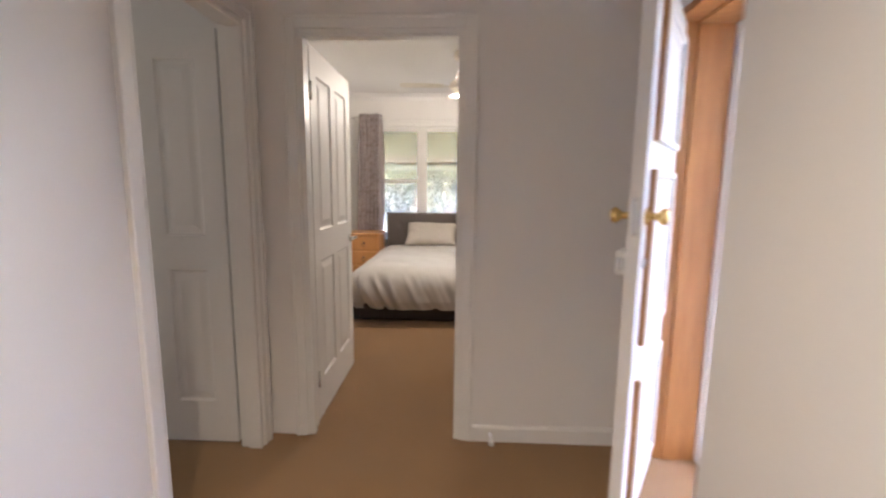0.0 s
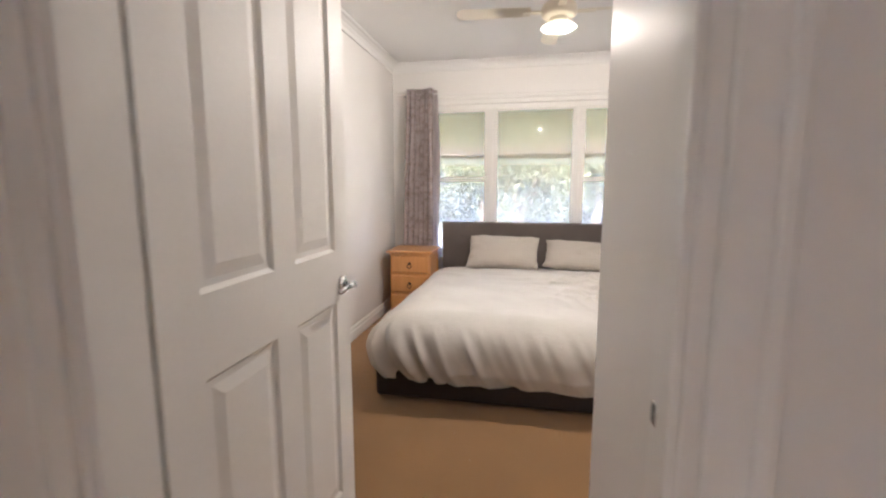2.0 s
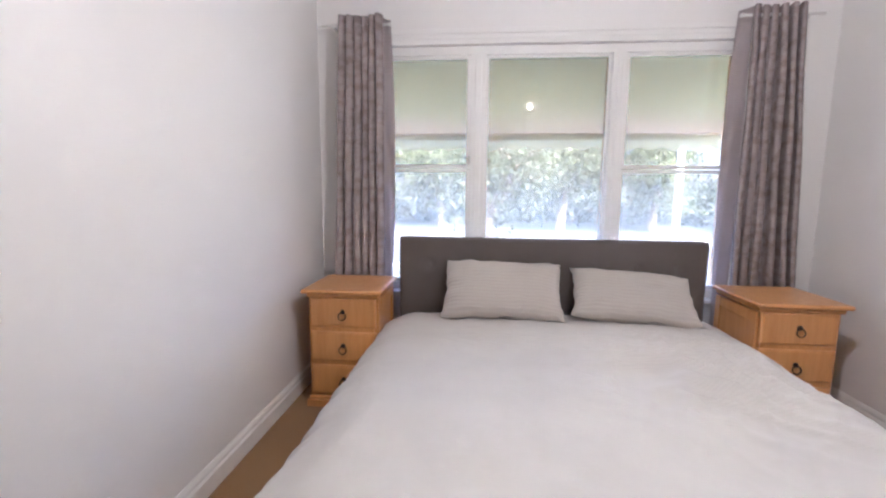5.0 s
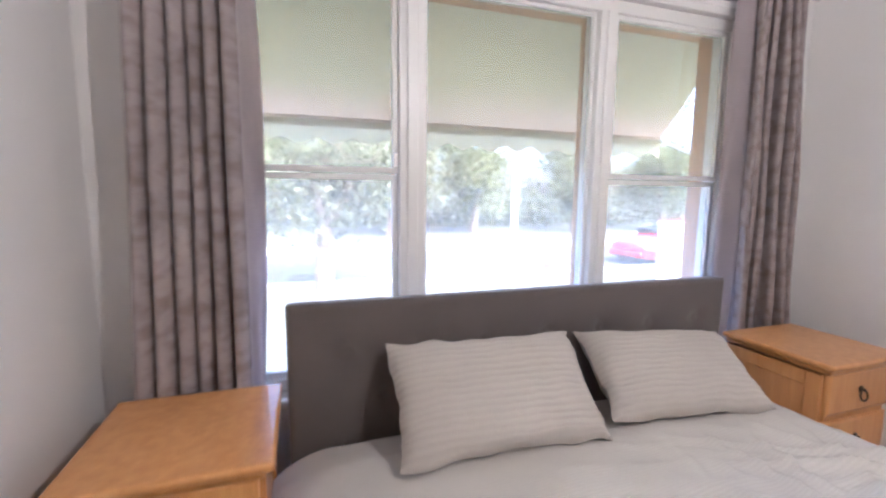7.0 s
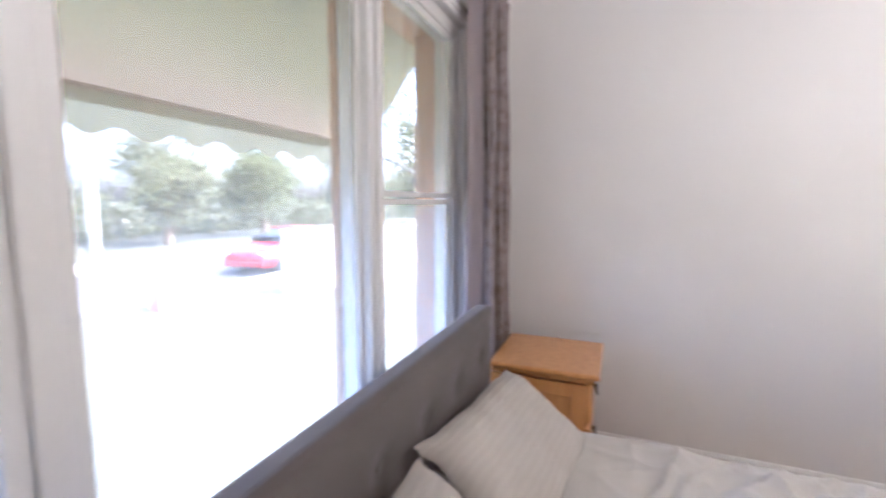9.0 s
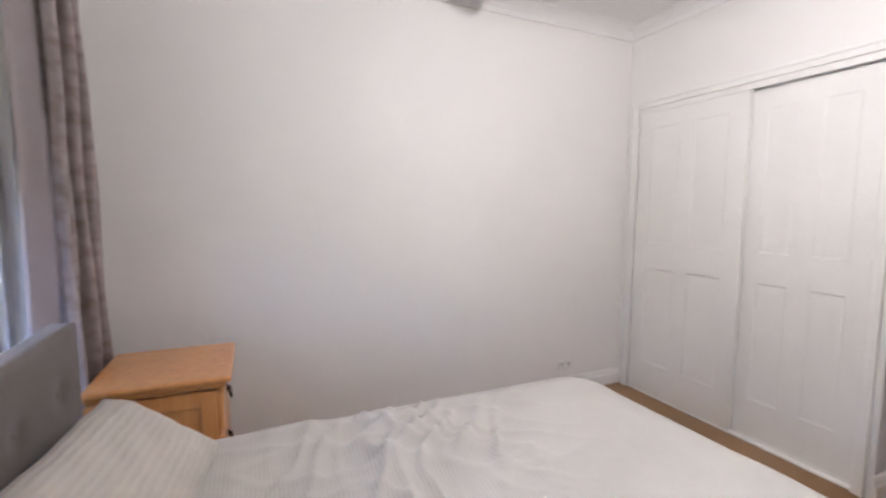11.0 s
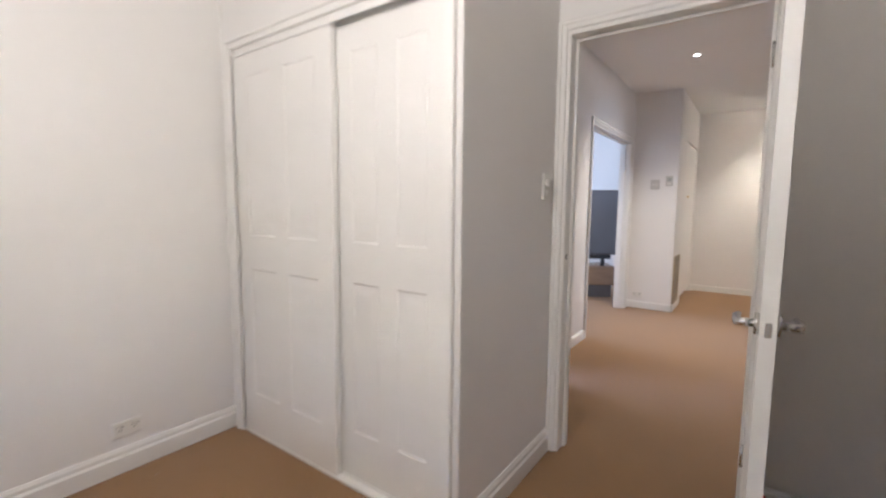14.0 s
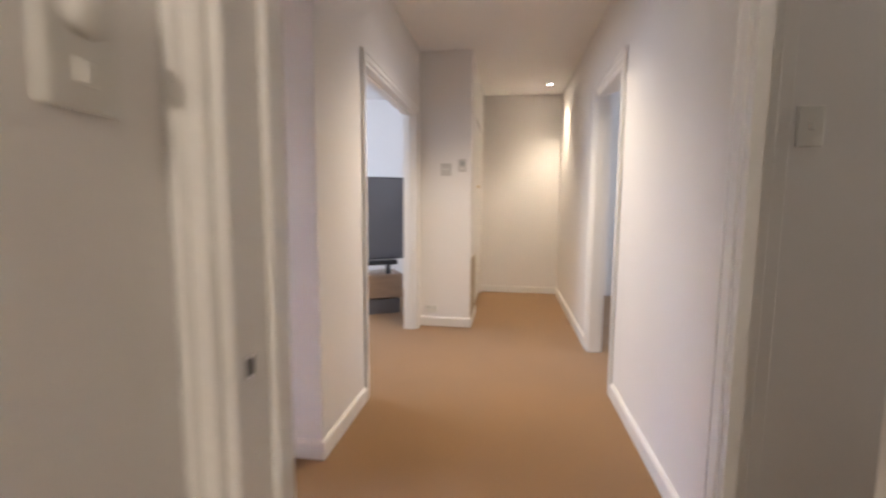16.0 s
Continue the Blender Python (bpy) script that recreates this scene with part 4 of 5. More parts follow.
# ---- downlights in the hall ----
LED = glow("downlight_lens", (1.0, 0.86, 0.66), 2)
for x, y, watt in ((-0.22, -0.11, 4.3), (-0.78, -2.57, 2.7)):
    d = tagged(empty("downlight", pose(x, y, H)), "lit round recessed downlight in the hall ceiling", "downlight", "hall downlights")
    part("ring", lathe(bmesh.new(), [(0.018, 0.0), (0.036, 0.0), (0.038, -0.003), (0.034, -0.006), (0.020, -0.005)]), GLOSS, d, "white ring", True)
    part("lens", lathe(bmesh.new(), [(0.002, -0.001), (0.019, -0.001), (0.018, -0.007), (0.002, -0.009)]), LED, d, "glowing lens", True)
    lamp("downlight_lamp", "SPOT", watt, pose(x, y, H - 0.012), (1.0, 0.78, 0.50), size=0.03, spot=120 if y > -1 else 92)


# ---- switches, sockets, thermostat ----
# greyer than PLASTIC, so the plates stand out from the wall
GREYP = material("greyish_plastic", (0.62, 0.60, 0.56), 0.4, 0.02, 8, 0.01, 60, 0.02)


def plate(name, m, w, h, label, category, buttons=(), group="", mat=PLASTIC):
    """A wall plate in its own x-z plane, facing -y, with rockers or holes."""
    p = tagged(empty(name, m), label, category, group)
    part("plate", boxes(((-w / 2, -0.010, -h / 2), (w / 2, 0, h / 2)), bevel=0.004, seg=2), mat, p)
    for bx, bz, bw, bh, bt, mat, nm in buttons:
        part(nm, boxes(((bx - bw / 2, -0.010 - bt, bz - bh / 2), (bx + bw / 2, -0.009, bz + bh / 2)), bevel=min(0.002, bt * 0.4)), mat, p)
    return p


plate("light_switch", pose(0.06, 2.525, 1.338, rz=-90), 0.072, 0.122, "white wall plate with fan dial and rocker switch", "light switch", ((0, -0.028, 0.014, 0.022, 0.005, PLASTIC, "rocker"),))
part("dial", lathe(bmesh.new(), [(0.018, 0), (0.017, 0.012), (0.012, 0.016), (0.001, 0.017)], Matrix.Translation((0, -0.010, 0.018)) @ Matrix.Rotation(radians(90), 4, "X"), 24), PLASTIC, bpy.data.objects["light_switch"], "fan speed dial", True)
HOLES = tuple((x + dx, 0.006 + dz, 0.004, 0.010, 0.0015, DARK, "slot") for x in (-0.03, 0.03) for dx, dz in ((-0.008, 0.006), (0.008, 0.006), (0, -0.010)))
plate("power_outlet", pose(RX1, 3.75, 0.205, rz=-90), 0.118, 0.072, "white double power outlet above the skirting", "power outlet", HOLES + ((-0.03, 0.026, 0.012, 0.010, 0.004, PLASTIC, "rocker"), (0.03, 0.026, 0.012, 0.010, 0.004, PLASTIC, "rocker")), "power outlets")
plate("power_outlet", pose(0.406, -1.29, 0.172, rz=180), 0.118, 0.072, "white double power outlet on the cupboard wall", "power outlet", HOLES, "power outlets")
heater = tagged(empty("panel_heater", pose(-0.97, 2.43, 0.004)), "small white low heater box with grey louvre behind the door", "heater")
part("body", boxes(((-0.155, 0, 0), (0.165, 0.045, 0.165)), bevel=0.008, seg=3), PLASTIC, heater)
LOUV = material("grey_louvre", (0.22, 0.22, 0.23), 0.6, 0.05, 6, 0.05, 90, 0.1)
for i in range(4):
    part("louvre", boxes(((0.035, 0.045, 0.05 + i * 0.014), (0.14, 0.049, 0.059 + i * 0.014)), bevel=0.001), LOUV, heater, "grey louvre slat")
part("badge", boxes(((0.12, 0.045, 0.138), (0.152, 0.0475, 0.148)), bevel=0.001), material("red_badge", (0.45, 0.03, 0.03), 0.4), heater, "small red badge")
plate("light_switch", pose(0.269, -1.29, 1.517, rz=180), 0.10, 0.115, "square white wall switch plate", "light switch", ((-0.016, 0.0, 0.014, 0.022, 0.004, PLASTIC, "rocker"), (0.016, 0.0, 0.014, 0.022, 0.004, PLASTIC, "rocker")), mat=GREYP)
plate("thermostat", pose(0.117, -1.29, 1.555, rz=180), 0.078, 0.12, "small white wall thermostat with grey display", "thermostat", ((0, 0.016, 0.045, 0.04, 0.002, material("lcd", (0.45, 0.47, 0.44), 0.3), "display"), (0, -0.03, 0.03, 0.012, 0.002, PLASTIC, "button")), mat=GREYP)
plate("light_switch", pose(-1.175, 1.42, 1.43, rz=180), 0.072, 0.118, "white light switch plate by the doorway", "light switch", ((0, 0.0, 0.014, 0.022, 0.005, PLASTIC, "rocker"),))

# ---- hall cupboard with its return-air grille ----
cup = tagged(empty("door_4", pose(0.03, 0, 0)), "white flush hall cupboard door with small knob", "cupboard door", kind="structure")
part("leaf", boxes(((0.005, -2.945, 0.06), (0.035, -1.91, 2.07)), bevel=0.003), DOORP, cup)
part("knob", lathe(bmesh.new(), [(0.006, 0), (0.006, 0.012), (0.014, 0.018), (0.014, 0.026), (0.002, 0.030)], Matrix.Translation((0.005, -2.15, 1.39)) @ Matrix.Rotation(radians(-90), 4, "Y"), 16), BRASS, cup, "small brass knob", True)
grille = tagged(empty("wall_grille", pose(0.03, -1.54, 0.37)), "beige slatted return-air grille low in the cupboard wall", "wall grille")
BEIGE = material("beige_enamel", (0.42, 0.34, 0.22), 0.5, 0.04, 6, 0.03, 80, 0.05)
part("frame", boxes(((-0.014, -0.20, -0.29), (0, -0.18, 0.29)), ((-0.014, 0.18, -0.29), (0, 0.20, 0.29)), ((-0.014, -0.18, -0.29), (0, 0.18, -0.27)), ((-0.014, -0.18, 0.27), (0, 0.18, 0.29)), bevel=0.002), BEIGE, grille)
# no opening in the wall: a black sheet gives the shade between slats
part("backing", boxes(((-0.003, -0.18, -0.27), (-0.001, 0.18, 0.27))), DARK, grille, "black sheet standing in for shade behind the slats")
for i in range(18):
    z = -0.255 + i * 0.03
    part("slat", boxes(((-0.012, -0.18, z - 0.003), (-0.003, 0.18, z + 0.009)), bevel=0.001), BEIGE, grille)

# ---- living room corner seen through the opening ----
TVM = pose(1.02, -1.62, 0, rz=30.5)
cab = tagged(empty("tv_cabinet", TVM), "low brown timber television cabinet with grey drawer base", "cabinet")
WOODB = material("brown_veneer", (0.40, 0.27, 0.17), 0.45, 0.1, 3, 0.05, 20, 0.05, stretch=(1.5, 10, 10))
GREYD = material("grey_laminate", (0.16, 0.15, 0.15), 0.45, 0.05, 4, 0.03, 60, 0.04)
part("body", boxes(((-0.25, -0.40, 0.17), (1.00, 0.0, 0.43)), bevel=0.004), WOODB, cab)
part("base", boxes(((-0.22, -0.38, 0.0), (0.97, -0.01, 0.165)), bevel=0.004), GREYD, cab, "grey drawer base")
for i in range(2):
    part("drawer", boxes(((-0.235 + i * 0.62, 0.0, 0.185), (0.375 + i * 0.62, 0.014, 0.415)), bevel=0.003), WOODB, cab)
tv = tagged(empty("television", TVM @ pose(0.35, -0.20, 0)), "large flat television with dark reflective screen", "television")
# the reflected room is put into the screen's grey base colour
SCREEN = material("tv_screen_reflection_grey", (0.20, 0.20, 0.215), 0.25, 0.02, 3, 0.0, 60, 0.0)
part("panel", boxes(((-0.72, -0.03, 0.575), (0.72, 0.012, 1.48)), bevel=0.006), DARK, tv)
part("screen", boxes(((-0.705, 0.013, 0.59), (0.705, 0.016, 1.465))), SCREEN, tv, "screen coloured grey for the room's reflection")
part("stand", boxes(((0.05, -0.14, 0.431), (0.45, 0.04, 0.445)), ((0.22, -0.10, 0.445), (0.30, -0.06, 0.67)), ((0.22, -0.06, 0.62), (0.30, -0.03, 0.70)), bevel=0.004), PLASTIC, tv, "white pedestal stand")
bar = tagged(empty("soundbar", TVM @ pose(0.30, -0.06, 0.531)), "slim black soundbar below the television", "soundbar")
part("bar", boxes(((-0.50, -0.04, 0.0), (0.50, 0.04, 0.055)), bevel=0.012, seg=3), DARK, bar)
for x in (-0.4, 0.4):
    part("foot", boxes(((x - 0.02, -0.03, -0.10), (x + 0.02, 0.03, 0.005)), bevel=0.003), DARK, bar)
cables = tagged(empty("cables", TVM @ pose(-0.02, -0.08, 0.435)), "tangle of white cables on the television cabinet", "cables")
for i in range(5):
    bm = bmesh.new()
    pts = [Vector((-0.12 + 0.05 * k + 0.02 * math.sin(i * 2 + k), 0.03 * math.cos(i + k * 1.3), 0.008 + 0.035 * abs(math.sin(k * 1.1 + i)))) for k in range(7)]
    for a, b in zip(pts, pts[1:]):
        cyl(bm, a, b, 0.004, n=8)
    part("cable", bm, PLASTIC, cables, "", True)

# ---- neighbouring rooms: lamps stand in for windows out of view, plus a fill ----
lamp("living_window", "AREA", 1.6, look((3.9, -0.9, 1.6), (0.5, -1.0, 1.2)), (0.86, 0.92, 1.0), 1.8, 1.3)
lamp("west_window", "AREA", 0.8, look((-3.9, -0.8, 1.6), (-1.0, -0.4, 1.2)), (0.9, 0.94, 1.0), 1.4, 1.2)
# warm fill lamp added to brighten the room behind door_2
lamp("west_room_fill", "AREA", 0.28, look((-3.9, 1.9, 1.6), (-1.0, 1.8, 1.2)), (1.0, 0.88, 0.70), 1.2, 1.0)

# ---- porch outside the front door ----
BRICK = material("salmon_brick", (0.50, 0.30, 0.20), 0.85, 0.14, 3, 0.10, 90, 0.5, second=(0.42, 0.22, 0.14))
nt, b = nodes_of(BRICK)
oi, hs = nt.nodes.new("ShaderNodeObjectInfo"), nt.nodes.new("ShaderNodeHueSaturation")
mr = nt.nodes.new("ShaderNodeMapRange")
mr.inputs["To Min"].default_value, mr.inputs["To Max"].default_value = 0.75, 1.25
nt.links.new(oi.outputs["Random"], mr.inputs["Value"])
nt.links.new(mr.outputs[0], hs.inputs["Value"])
old = b.inputs["Base Color"].links[0].from_socket
nt.links.new(old, hs.inputs["Color"])
nt.links.new(hs.outputs[0], b.inputs["Base Color"])
MORTAR = material("mortar", (0.42, 0.36, 0.30), 0.95, 0.08, 6, 0.08, 120, 0.5)
CONC = material("concrete", (0.30, 0.29, 0.27), 0.9, 0.08, 3, 0.06, 120, 0.3)
structure("porch_floor", boxes(((1.05, 0.97, -0.14), (3.2, 2.30, -0.03)), bevel=0.006), CONC, "pale concrete porch slab outside the front door", "porch")
# unseen slab, added to keep sun and sky off porch and doorway
structure("added_porch_shade", boxes(((1.16, 0.95, H), (3.4, 2.30, H + 0.1))), CEIL, "unseen white soffit added to shade the porch", "porch roof")
wall_b = structure("wall_porch", boxes(((1.185, 2.212, -0.14), (2.4, 2.296, H)), ((1.66, 2.296, -0.14), (2.4, 2.6, H))), MORTAR, "salmon face-brick porch wall with raked joints", "brick wall")

# security screen door with a diamond grille, in the outer frame
screen_door = tagged(empty("screen_door", pose(1.183, 1.40, 0)), "white security screen door with a diamond grille", "screen door")
part("frame", boxes(((0, 0, 0.0), (0.022, 0.035, 2.04)), ((0, 0.755, 0.0), (0.022, 0.79, 2.04)), ((0, 0.035, 0.0), (0.022, 0.755, 0.04)), ((0, 0.035, 2.0), (0.022, 0.755, 2.04)), bevel=0.002), GLOSS, screen_door)
bm = bmesh.new()
for k in range(-26, 27):
    for sgn in (1, -1):
        pts = []
        for y in (0.035, 0.755):
            pts.append((y, 1.0 + k * 0.085 + sgn * (y - 0.395) * 1.3))
        (y0, z0), (y1, z1) = pts
        if max(z0, z1) < 0.05 or min(z0, z1) > 1.99:
            continue
        def cut(ya, za, yb, zb, z):
            return ya + (yb - ya) * (z - za) / (zb - za)
        if z0 < 0.04:
            y0, z0 = cut(y0, z0, y1, z1, 0.04), 0.04
        if z0 > 2.0:
            y0, z0 = cut(y0, z0, y1, z1, 2.0), 2.0
        if z1 < 0.04:
            y1, z1 = cut(y0, z0, y1, z1, 0.04), 0.04
        if z1 > 2.0:
            y1, z1 = cut(y0, z0, y1, z1, 2.0), 2.0
        if math.hypot(y1 - y0, z1 - z0) > 0.03:
            cyl(bm, (0.011, y0, z0), (0.011, y1, z1), 0.0028, n=6)
part("diamond_grille", bm, GLOSS, screen_door, "white diamond grille bars")

# ---- outdoors ----
G = -0.85
GRASS = material("lawn", (0.042, 0.048, 0.028), 0.95, 0.15, 0.6, 0.18, 30, 0.5, second=(0.052, 0.052, 0.034))
ASPH = material("asphalt", (0.040, 0.040, 0.042), 0.9, 0.1, 0.8, 0.15, 90, 0.4)
structure("ground", boxes(((-400, 6.78, G - 0.3), (400, 800, G)), ((2.4, -400, G - 0.3), (400, 6.78, G)), ((-400, -400, G - 0.3), (-4.3, 6.78, G)), ((-4.3, -400, G - 0.3), (2.4, -3.5, G))), GRASS, "dry green lawn and verge around the house", "lawn")
structure("road", boxes(((-200, 15.3, G - 0.1), (200, 20.6, G + 0.012))), ASPH, "grey asphalt street", "road")
for y in (15.15, 20.6):
    structure("kerb", boxes(((-200, y, G - 0.1), (200, y + 0.15, G + 0.11)), bevel=0.02), CONC, "pale concrete kerb along the street", "kerb")
structure("pavement", boxes(((-200, 21.8, G - 0.05), (200, 23.0, G + 0.015))), CONC, "pale concrete footpath", "footpath")

# light pole
pole = tagged(empty("street_pole", pose(4.22, 14.85, G)), "white painted timber street pole on the verge", "pole")
part("post", cyl(bmesh.new(), (0, 0, 0), (0, 0, 7.5), 0.09, 0.07, 20), GLOSS, pole, "", True)
part("crossarm", boxes(((-0.8, -0.05, 6.8), (0.8, 0.05, 6.92)), bevel=0.01), ORANGEW, pole)

# letterbox pillar
lb = tagged(empty("letterbox", pose(5.15, 14.4, G)), "squat salmon brick letterbox pillar with grey metal cap", "letterbox")
part("pillar", boxes(((-0.18, -0.18, 0), (0.18, 0.18, 0.42)), ((-0.21, -0.21, 0.42), (0.21, 0.21, 0.48)), bevel=0.01), BRICK, lb)
part("metal_box", boxes(((-0.13, -0.16, 0.48), (0.13, 0.16, 0.66)), bevel=0.03, seg=3), CHROME, lb, "grey metal letterbox")

# front boundary wall
FENCE = material("pale_render", (0.50, 0.485, 0.46), 0.8, 0.04, 1.5, 0.04, 60, 0.2)
fw = tagged(empty("boundary_wall", pose(7.3, 13.2, G, rz=-30)), "long pale rendered boundary wall beside the drive", "garden wall")
part("wall_panel", boxes(((0, 0, 0), (8, 0.2, 1.48)), bevel=0.01), FENCE, fw)
part("coping", boxes(((-0.03, -0.03, 1.48), (8.03, 0.23, 1.55)), bevel=0.012), FENCE, fw)

# parked car
RED = material("red_car_paint", (0.42, 0.015, 0.025), 0.25, 0.03, 2, 0.01, 200, 0.0, coat=0.6)
CGLASS = material("car_glass", (0.03, 0.035, 0.04), 0.05, 0.02, 2, 0.0, 60, 0.0)
car = tagged(empty("car", pose(10.95, 16.3, G + 0.015, rz=4)), "red hatchback car parked at the kerb", "car")


def loft(sections):
    bm = bmesh.new()
    rings = [[bm.verts.new((x, y, z)) for y, z in pts] for x, pts in sections]
    n = len(rings[0])
    for a, c in zip(rings, rings[1:]):
        for i in range(n):
            bm.faces.new((a[i], a[(i + 1) % n], c[(i + 1) % n], c[i]))
    bm.faces.new(rings[0])
    bm.faces.new(rings[-1])
    return bm


def sect(w, z0, z1, tuck=0.9):
    return [(-w * 0.94, z0), (-w, z0 + 0.18), (-w, (z0 + z1) / 2), (-w * tuck, z1 - 0.04), (-w * tuck * 0.7, z1), (w * tuck * 0.7, z1), (w * tuck, z1 - 0.04), (w, (z0 + z1) / 2), (w, z0 + 0.18), (w * 0.94, z0)]


part("body", loft([(-2.05, sect(0.62, 0.30, 0.62)), (-1.95, sect(0.80, 0.22, 0.70)), (-1.2, sect(0.86, 0.20, 0.84)), (-0.7, sect(0.88, 0.20, 0.93)), (0.8, sect(0.88, 0.20, 0.96)), (1.7, sect(0.86, 0.22, 0.95)), (1.95, sect(0.78, 0.30, 0.86))]), RED, car, "", True)
part("cabin", loft([(-0.85, sect(0.74, 0.90, 0.95)), (-0.15, sect(0.70, 0.92, 1.30, 0.82)), (0.9, sect(0.70, 0.92, 1.33, 0.82)), (1.75, sect(0.72, 0.90, 0.98))]), CGLASS, car, "dark car windows", True)
part("roof", boxes(((-0.15, -0.55, 1.305), (0.98, 0.55, 1.35)), bevel=0.02), RED, car)
for x in (-1.3, 1.25):
    for s in (-1, 1):
        wh = part("wheel", cyl(bmesh.new(), (x, s * 0.70, 0.31), (x, s * 0.89, 0.31), 0.31, n=28), DARK, car, "black tyre", True)
        part("rim", cyl(bmesh.new(), (x, s * 0.885, 0.31), (x, s * 0.90, 0.31), 0.20, n=24), CHROME, wh, "silver rim", True)
for s in (-1, 1):
    part("headlight", boxes(((-2.0, s * 0.60 - 0.13, 0.56), (-1.86, s * 0.60 + 0.13, 0.68)), bevel=0.03, seg=2), PLASTIC, car, "pale headlight")
part("bumper", boxes(((-2.10, -0.70, 0.24), (-1.94, 0.70, 0.42)), bevel=0.05, seg=3), RED, car)

# trees
BARK = material("bark", (0.20, 0.15, 0.11), 0.95, 0.15, 4, 0.15, 40, 0.8, stretch=(1, 1, 0.3))


def leaf_material(name, base):
    m = material(name, base, 0.95, 0.12, 1.2, 0.1, 30, 0.0)
    nt, b = nodes_of(m)
    tr, mx, geo, hs, mr = (nt.nodes.new(k) for k in ("ShaderNodeBsdfTranslucent", "ShaderNodeMixShader", "ShaderNodeNewGeometry", "ShaderNodeHueSaturation", "ShaderNodeMapRange"))
    mr.inputs["To Min"].default_value, mr.inputs["To Max"].default_value = 0.82, 1.18
    nt.links.new(geo.outputs["Random Per Island"], mr.inputs["Value"])
    nt.links.new(mr.outputs[0], hs.inputs["Value"])
    nt.links.new(b.inputs["Base Color"].links[0].from_socket, hs.inputs["Color"])
    nt.links.new(hs.outputs[0], b.inputs["Base Color"])
    nt.links.new(hs.outputs[0], tr.inputs["Color"])
    mx.inputs[0].default_value = 0.45
    nt.links.new(b.outputs[0], mx.inputs[1])
    nt.links.new(tr.outputs[0], mx.inputs[2])
    nt.links.new(mx.outputs[0], nt.nodes["Material Output"].inputs["Surface"])
    return m


LEAF = [leaf_material("leaves_green", (0.115, 0.13, 0.055)), leaf_material("leaves_grey_green", (0.12, 0.13, 0.07))]


def tree(x, y, height, spread, trunk_r, clear, seed, leaves=2600, size=0.16, label="broad leafy street tree with forked trunk", fork=3):
    rnd = random.Random(seed)
    t = tagged(empty("tree", pose(x, y, G)), label, "tree", "street trees")
    bm = bmesh.new()
    tips = []

    def limb(p, d, length, r, depth):
        n = 4
        for i in range(n):
            q = p + d * (length / n)
            cyl(bm, p, q, r * (1 - 0.35 * i / n), r * (1 - 0.35 * (i + 1) / n), 10 if depth == 0 else 7, caps=False)
            p = q
            d = (d + Vector((rnd.uniform(-1, 1), rnd.uniform(-1, 1), rnd.uniform(-0.2, 0.5))) * 0.13).normalized()
        if depth < 3:
            for k in range(fork if depth < 2 else 2):
                a = 2 * math.pi * (k + rnd.random() * 0.6) / fork
                nd = (d * 0.8 + Vector((math.cos(a), math.sin(a), 0.25)) * rnd.uniform(0.45, 0.8)).normalized()
                limb(p, nd, length * rnd.uniform(0.55, 0.75), r * 0.58, depth + 1)
        tips.append(p)

    limb(Vector((0, 0, -0.05)), Vector((rnd.uniform(-0.06, 0.06), 0, 1)).normalized(), clear, trunk_r, 0)
    part("trunk", bm, BARK, t, "grey-brown forked trunk and limbs", True)
    centres = [Vector((c.x, c.y, c.z)) for c in tips if c.z > clear * 0.9]
    top = Vector((0, 0, clear + (height - clear) * 0.5))
    for _ in range(12):
        v = Vector((rnd.gauss(0, 0.42) * spread, rnd.gauss(0, 0.42) * spread, rnd.gauss(0, 0.3) * (height - clear)))
        centres.append(top + v)
    verts, faces = [], []
    for i in range(leaves):
        c = rnd.choice(centres)
        p = c + Vector((rnd.gauss(0, 0.36), rnd.gauss(0, 0.36), rnd.gauss(0, 0.30))) * spread * 0.36
        if p.z < clear * 0.62:
            continue
        m = Euler((rnd.uniform(0, 6.3), rnd.uniform(0, 6.3), rnd.uniform(0, 6.3))).to_matrix()
        s = size * rnd.uniform(0.6, 1.3)
        k = len(verts)
        for vx, vy, vz in ((-0.5, 0, 0), (0, -0.28, 0.06), (0.6, 0, 0), (0, 0.28, 0.06)):
            verts.append(p + m @ Vector((vx, vy, vz)) * s)
        faces.append((k, k + 1, k + 2, k + 3))
    me = bpy.data.meshes.new("crown")
    me.from_pydata(verts, [], faces)
    ob = new("crown", me)
    finish(ob, LEAF[seed % 2])
    ob.parent = t
    tagged(ob, "loose crown of small leaves")
    return t


tree(-0.45, 15.0, 6.0, 3.0, 0.24, 1.5, 3, 5200, 0.16)
tree(-4.2, 13.0, 4.2, 2.4, 0.14, 1.0, 4, 4200, 0.15, "leafy green garden tree by the lawn")
for i, (x, y, h, s, c) in enumerate(((-16, 29, 10, 4.2, 2.2), (-9, 27, 8, 3.6, 1.8), (-3, 29, 9, 4.0, 2.0), (3.4, 26.5, 9, 4.0, 2.0), (8.5, 28, 9.5, 4.2, 1.7), (14.5, 27, 8.5, 4.2, 1.6), (21, 27, 10, 4.8, 1.8), (29, 25, 9, 4.6, 1.6), (38, 24, 11, 5.2, 1.8))):
    tree(x, y, h, s, 0.24, c, 20 + i, 12000, 0.26, "dense street tree across the road")
tree(13.5, 11.5, 6.5, 2.8, 0.15, 1.6, 51, 4200, 0.18, "leafy tree beyond the boundary wall")
tree(18.5, 13.5, 8.0, 3.6, 0.2, 1.8, 52, 4200, 0.24, "leafy tree beyond the boundary wall")

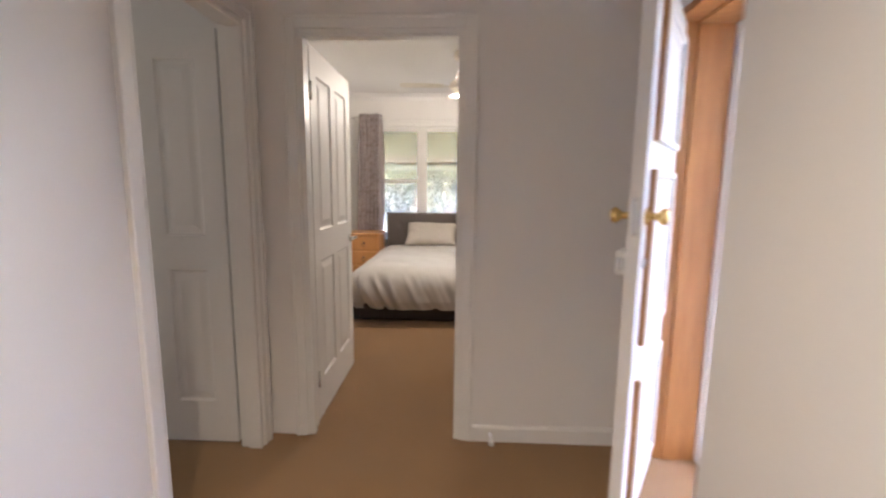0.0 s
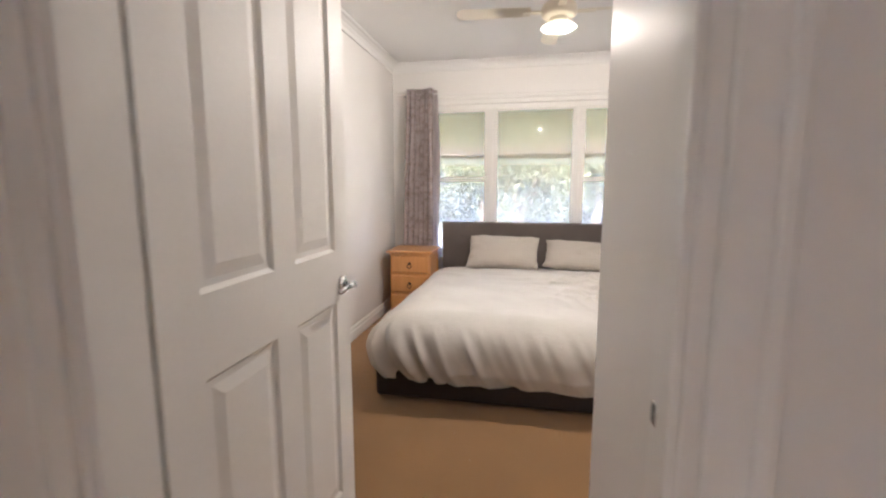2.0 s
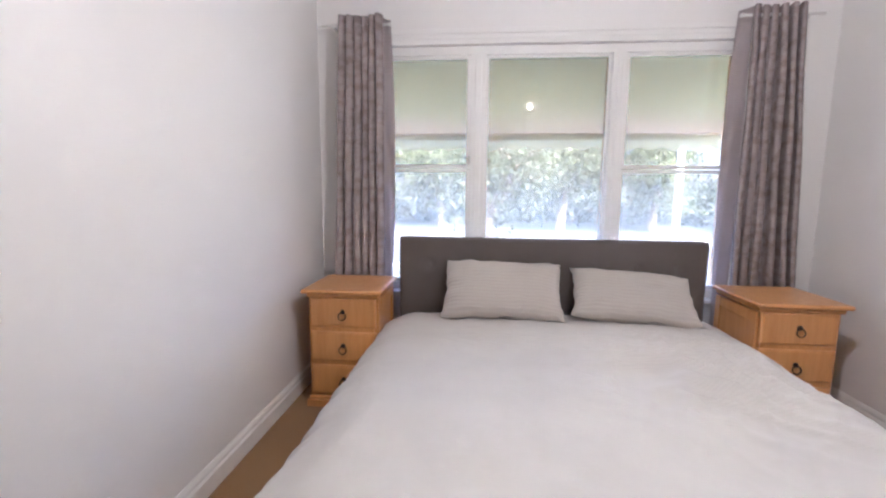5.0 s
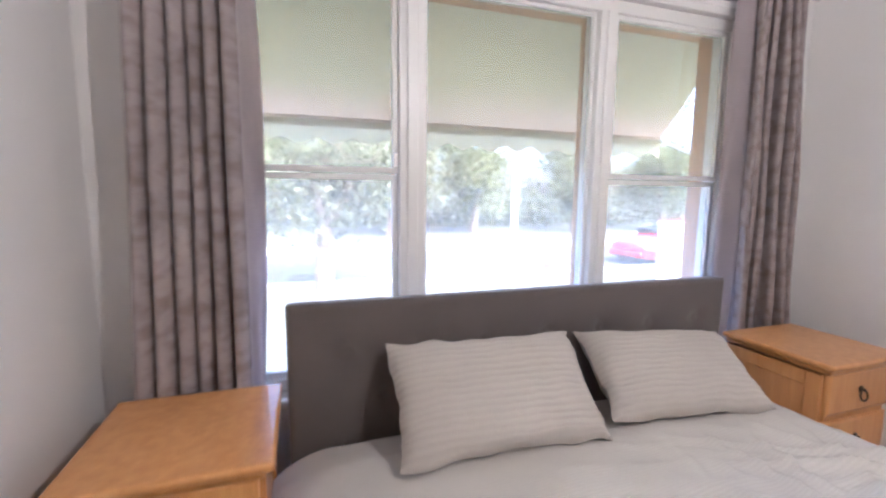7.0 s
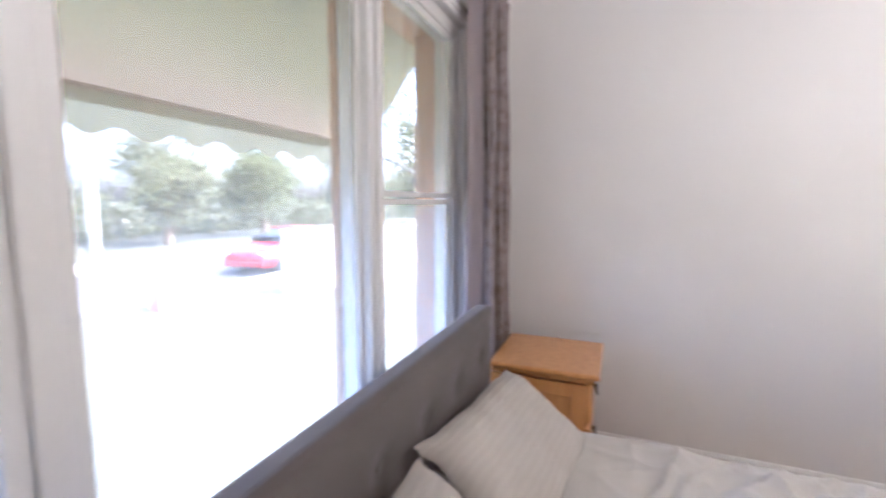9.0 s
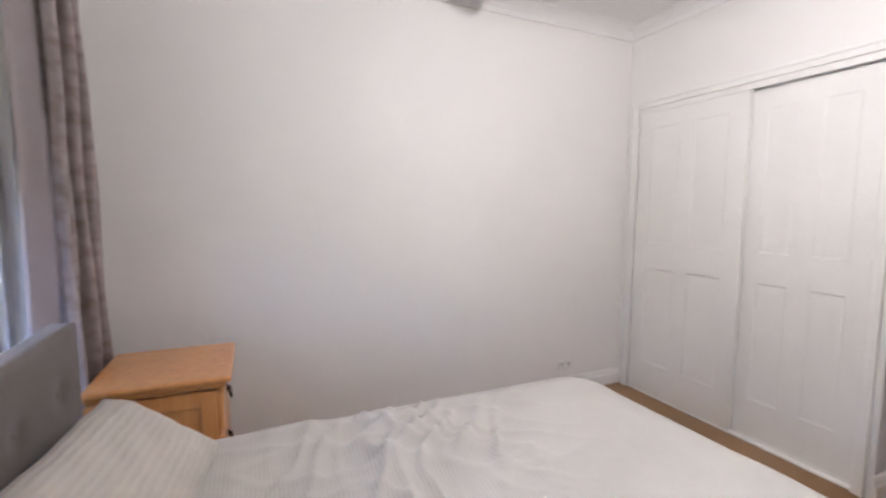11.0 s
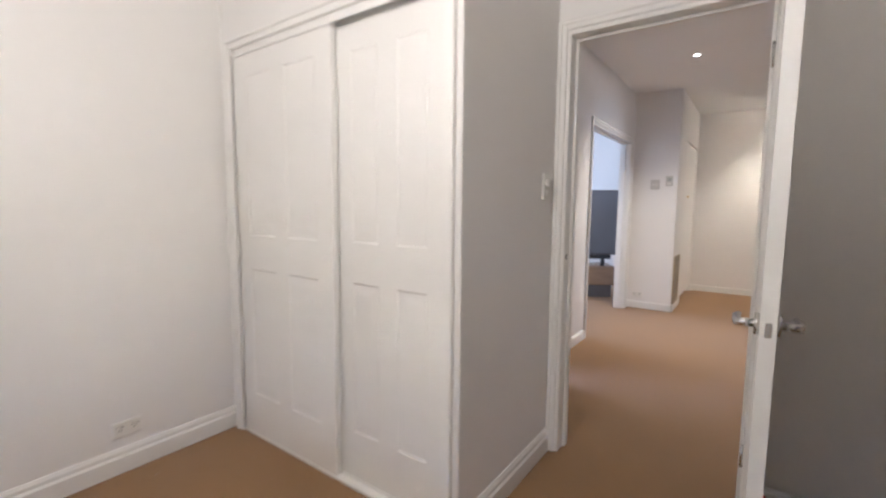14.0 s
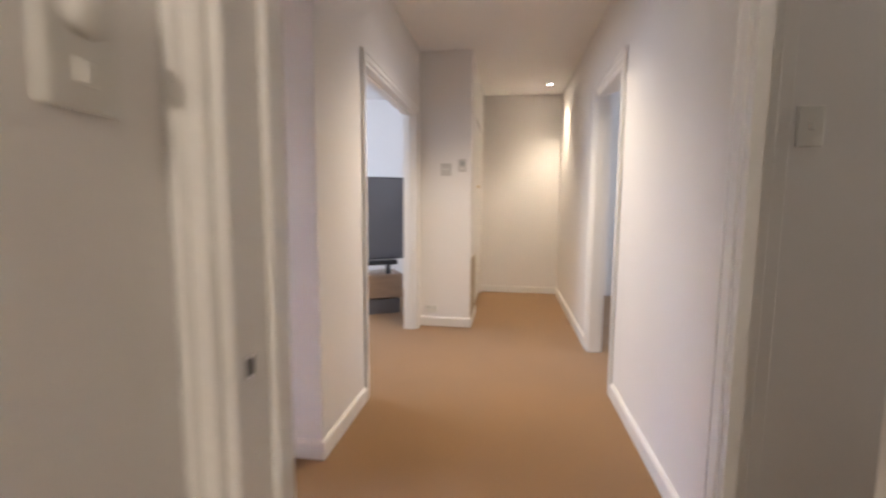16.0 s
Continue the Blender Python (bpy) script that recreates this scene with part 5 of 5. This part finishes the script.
# hedge row behind the street: uncountable foliage
rnd = random.Random(9)
verts, faces = [], []
for i in range(34000):
    x, y = rnd.uniform(-60, 75), rnd.gauss(34, 1.6)
    z = G + rnd.random() ** 1.3 * (2.6 + 1.6 * noise.noise((x * 0.16, 3, 0)) + 1.2 * noise.noise((x * 0.7, 9, 0)))
    m = Euler((rnd.uniform(0, 6.3), rnd.uniform(0, 6.3), rnd.uniform(0, 6.3))).to_matrix()
    s = rnd.uniform(0.22, 0.5)
    k = len(verts)
    for vx, vy, vz in ((-0.5, 0, 0), (0, -0.3, 0.06), (0.6, 0, 0), (0, 0.3, 0.06)):
        verts.append(Vector((x, y, z)) + m @ Vector((vx, vy, vz)) * s)
    faces.append((k, k + 1, k + 2, k + 3))
me = bpy.data.meshes.new("hedge")
me.from_pydata(verts, [], faces)
hedge = finish(new("hedge", me), LEAF[1])
tagged(hedge, "far band of grey-green shrubs across the street", "shrubs", kind="stuff")

# bits of lint on the carpet, too small to count
rnd = random.Random(12)
bm = bmesh.new()
for i in range(22):
    x, y = rnd.choice(((rnd.uniform(-0.9, 0.1), rnd.uniform(3.2, 4.1)), (rnd.uniform(0.0, 1.45), rnd.uniform(3.3, 4.0)), (rnd.uniform(-0.7, 0.4), rnd.uniform(-0.5, 2.2))))
    s = rnd.uniform(0.0012, 0.0028)
    box(bm, (x - s, y - s * 0.6, 0.0), (x + s, y + s * 0.6, 0.002))
tagged(part("lint", bm, PLASTIC), "pale specks of lint on the brown carpet", "lint", kind="stuff")

# ---- bricks of the porch wall, each a piece of its own ----
bmm = boxes(((-0.115, -0.012, -0.038), (0.115, 0.0, 0.038)), bevel=0.003, seg=1)
bmesh.ops.recalc_face_normals(bmm, faces=bmm.faces[:])
brick_mesh = bpy.data.meshes.new("brick")
bmm.to_mesh(brick_mesh)
bmm.free()
brick_mesh.materials.append(BRICK)
rnd = random.Random(5)
for r in range(31):
    z = -0.09 + r * 0.086
    for c in range(5):
        x = 1.31 + c * 0.24 + (0.12 if r % 2 else 0)
        if x > 2.3:
            continue
        bo = new("brick", brick_mesh)
        bo.parent = wall_b
        bo.location = (x, 2.212 + rnd.uniform(-0.001, 0.002), z)
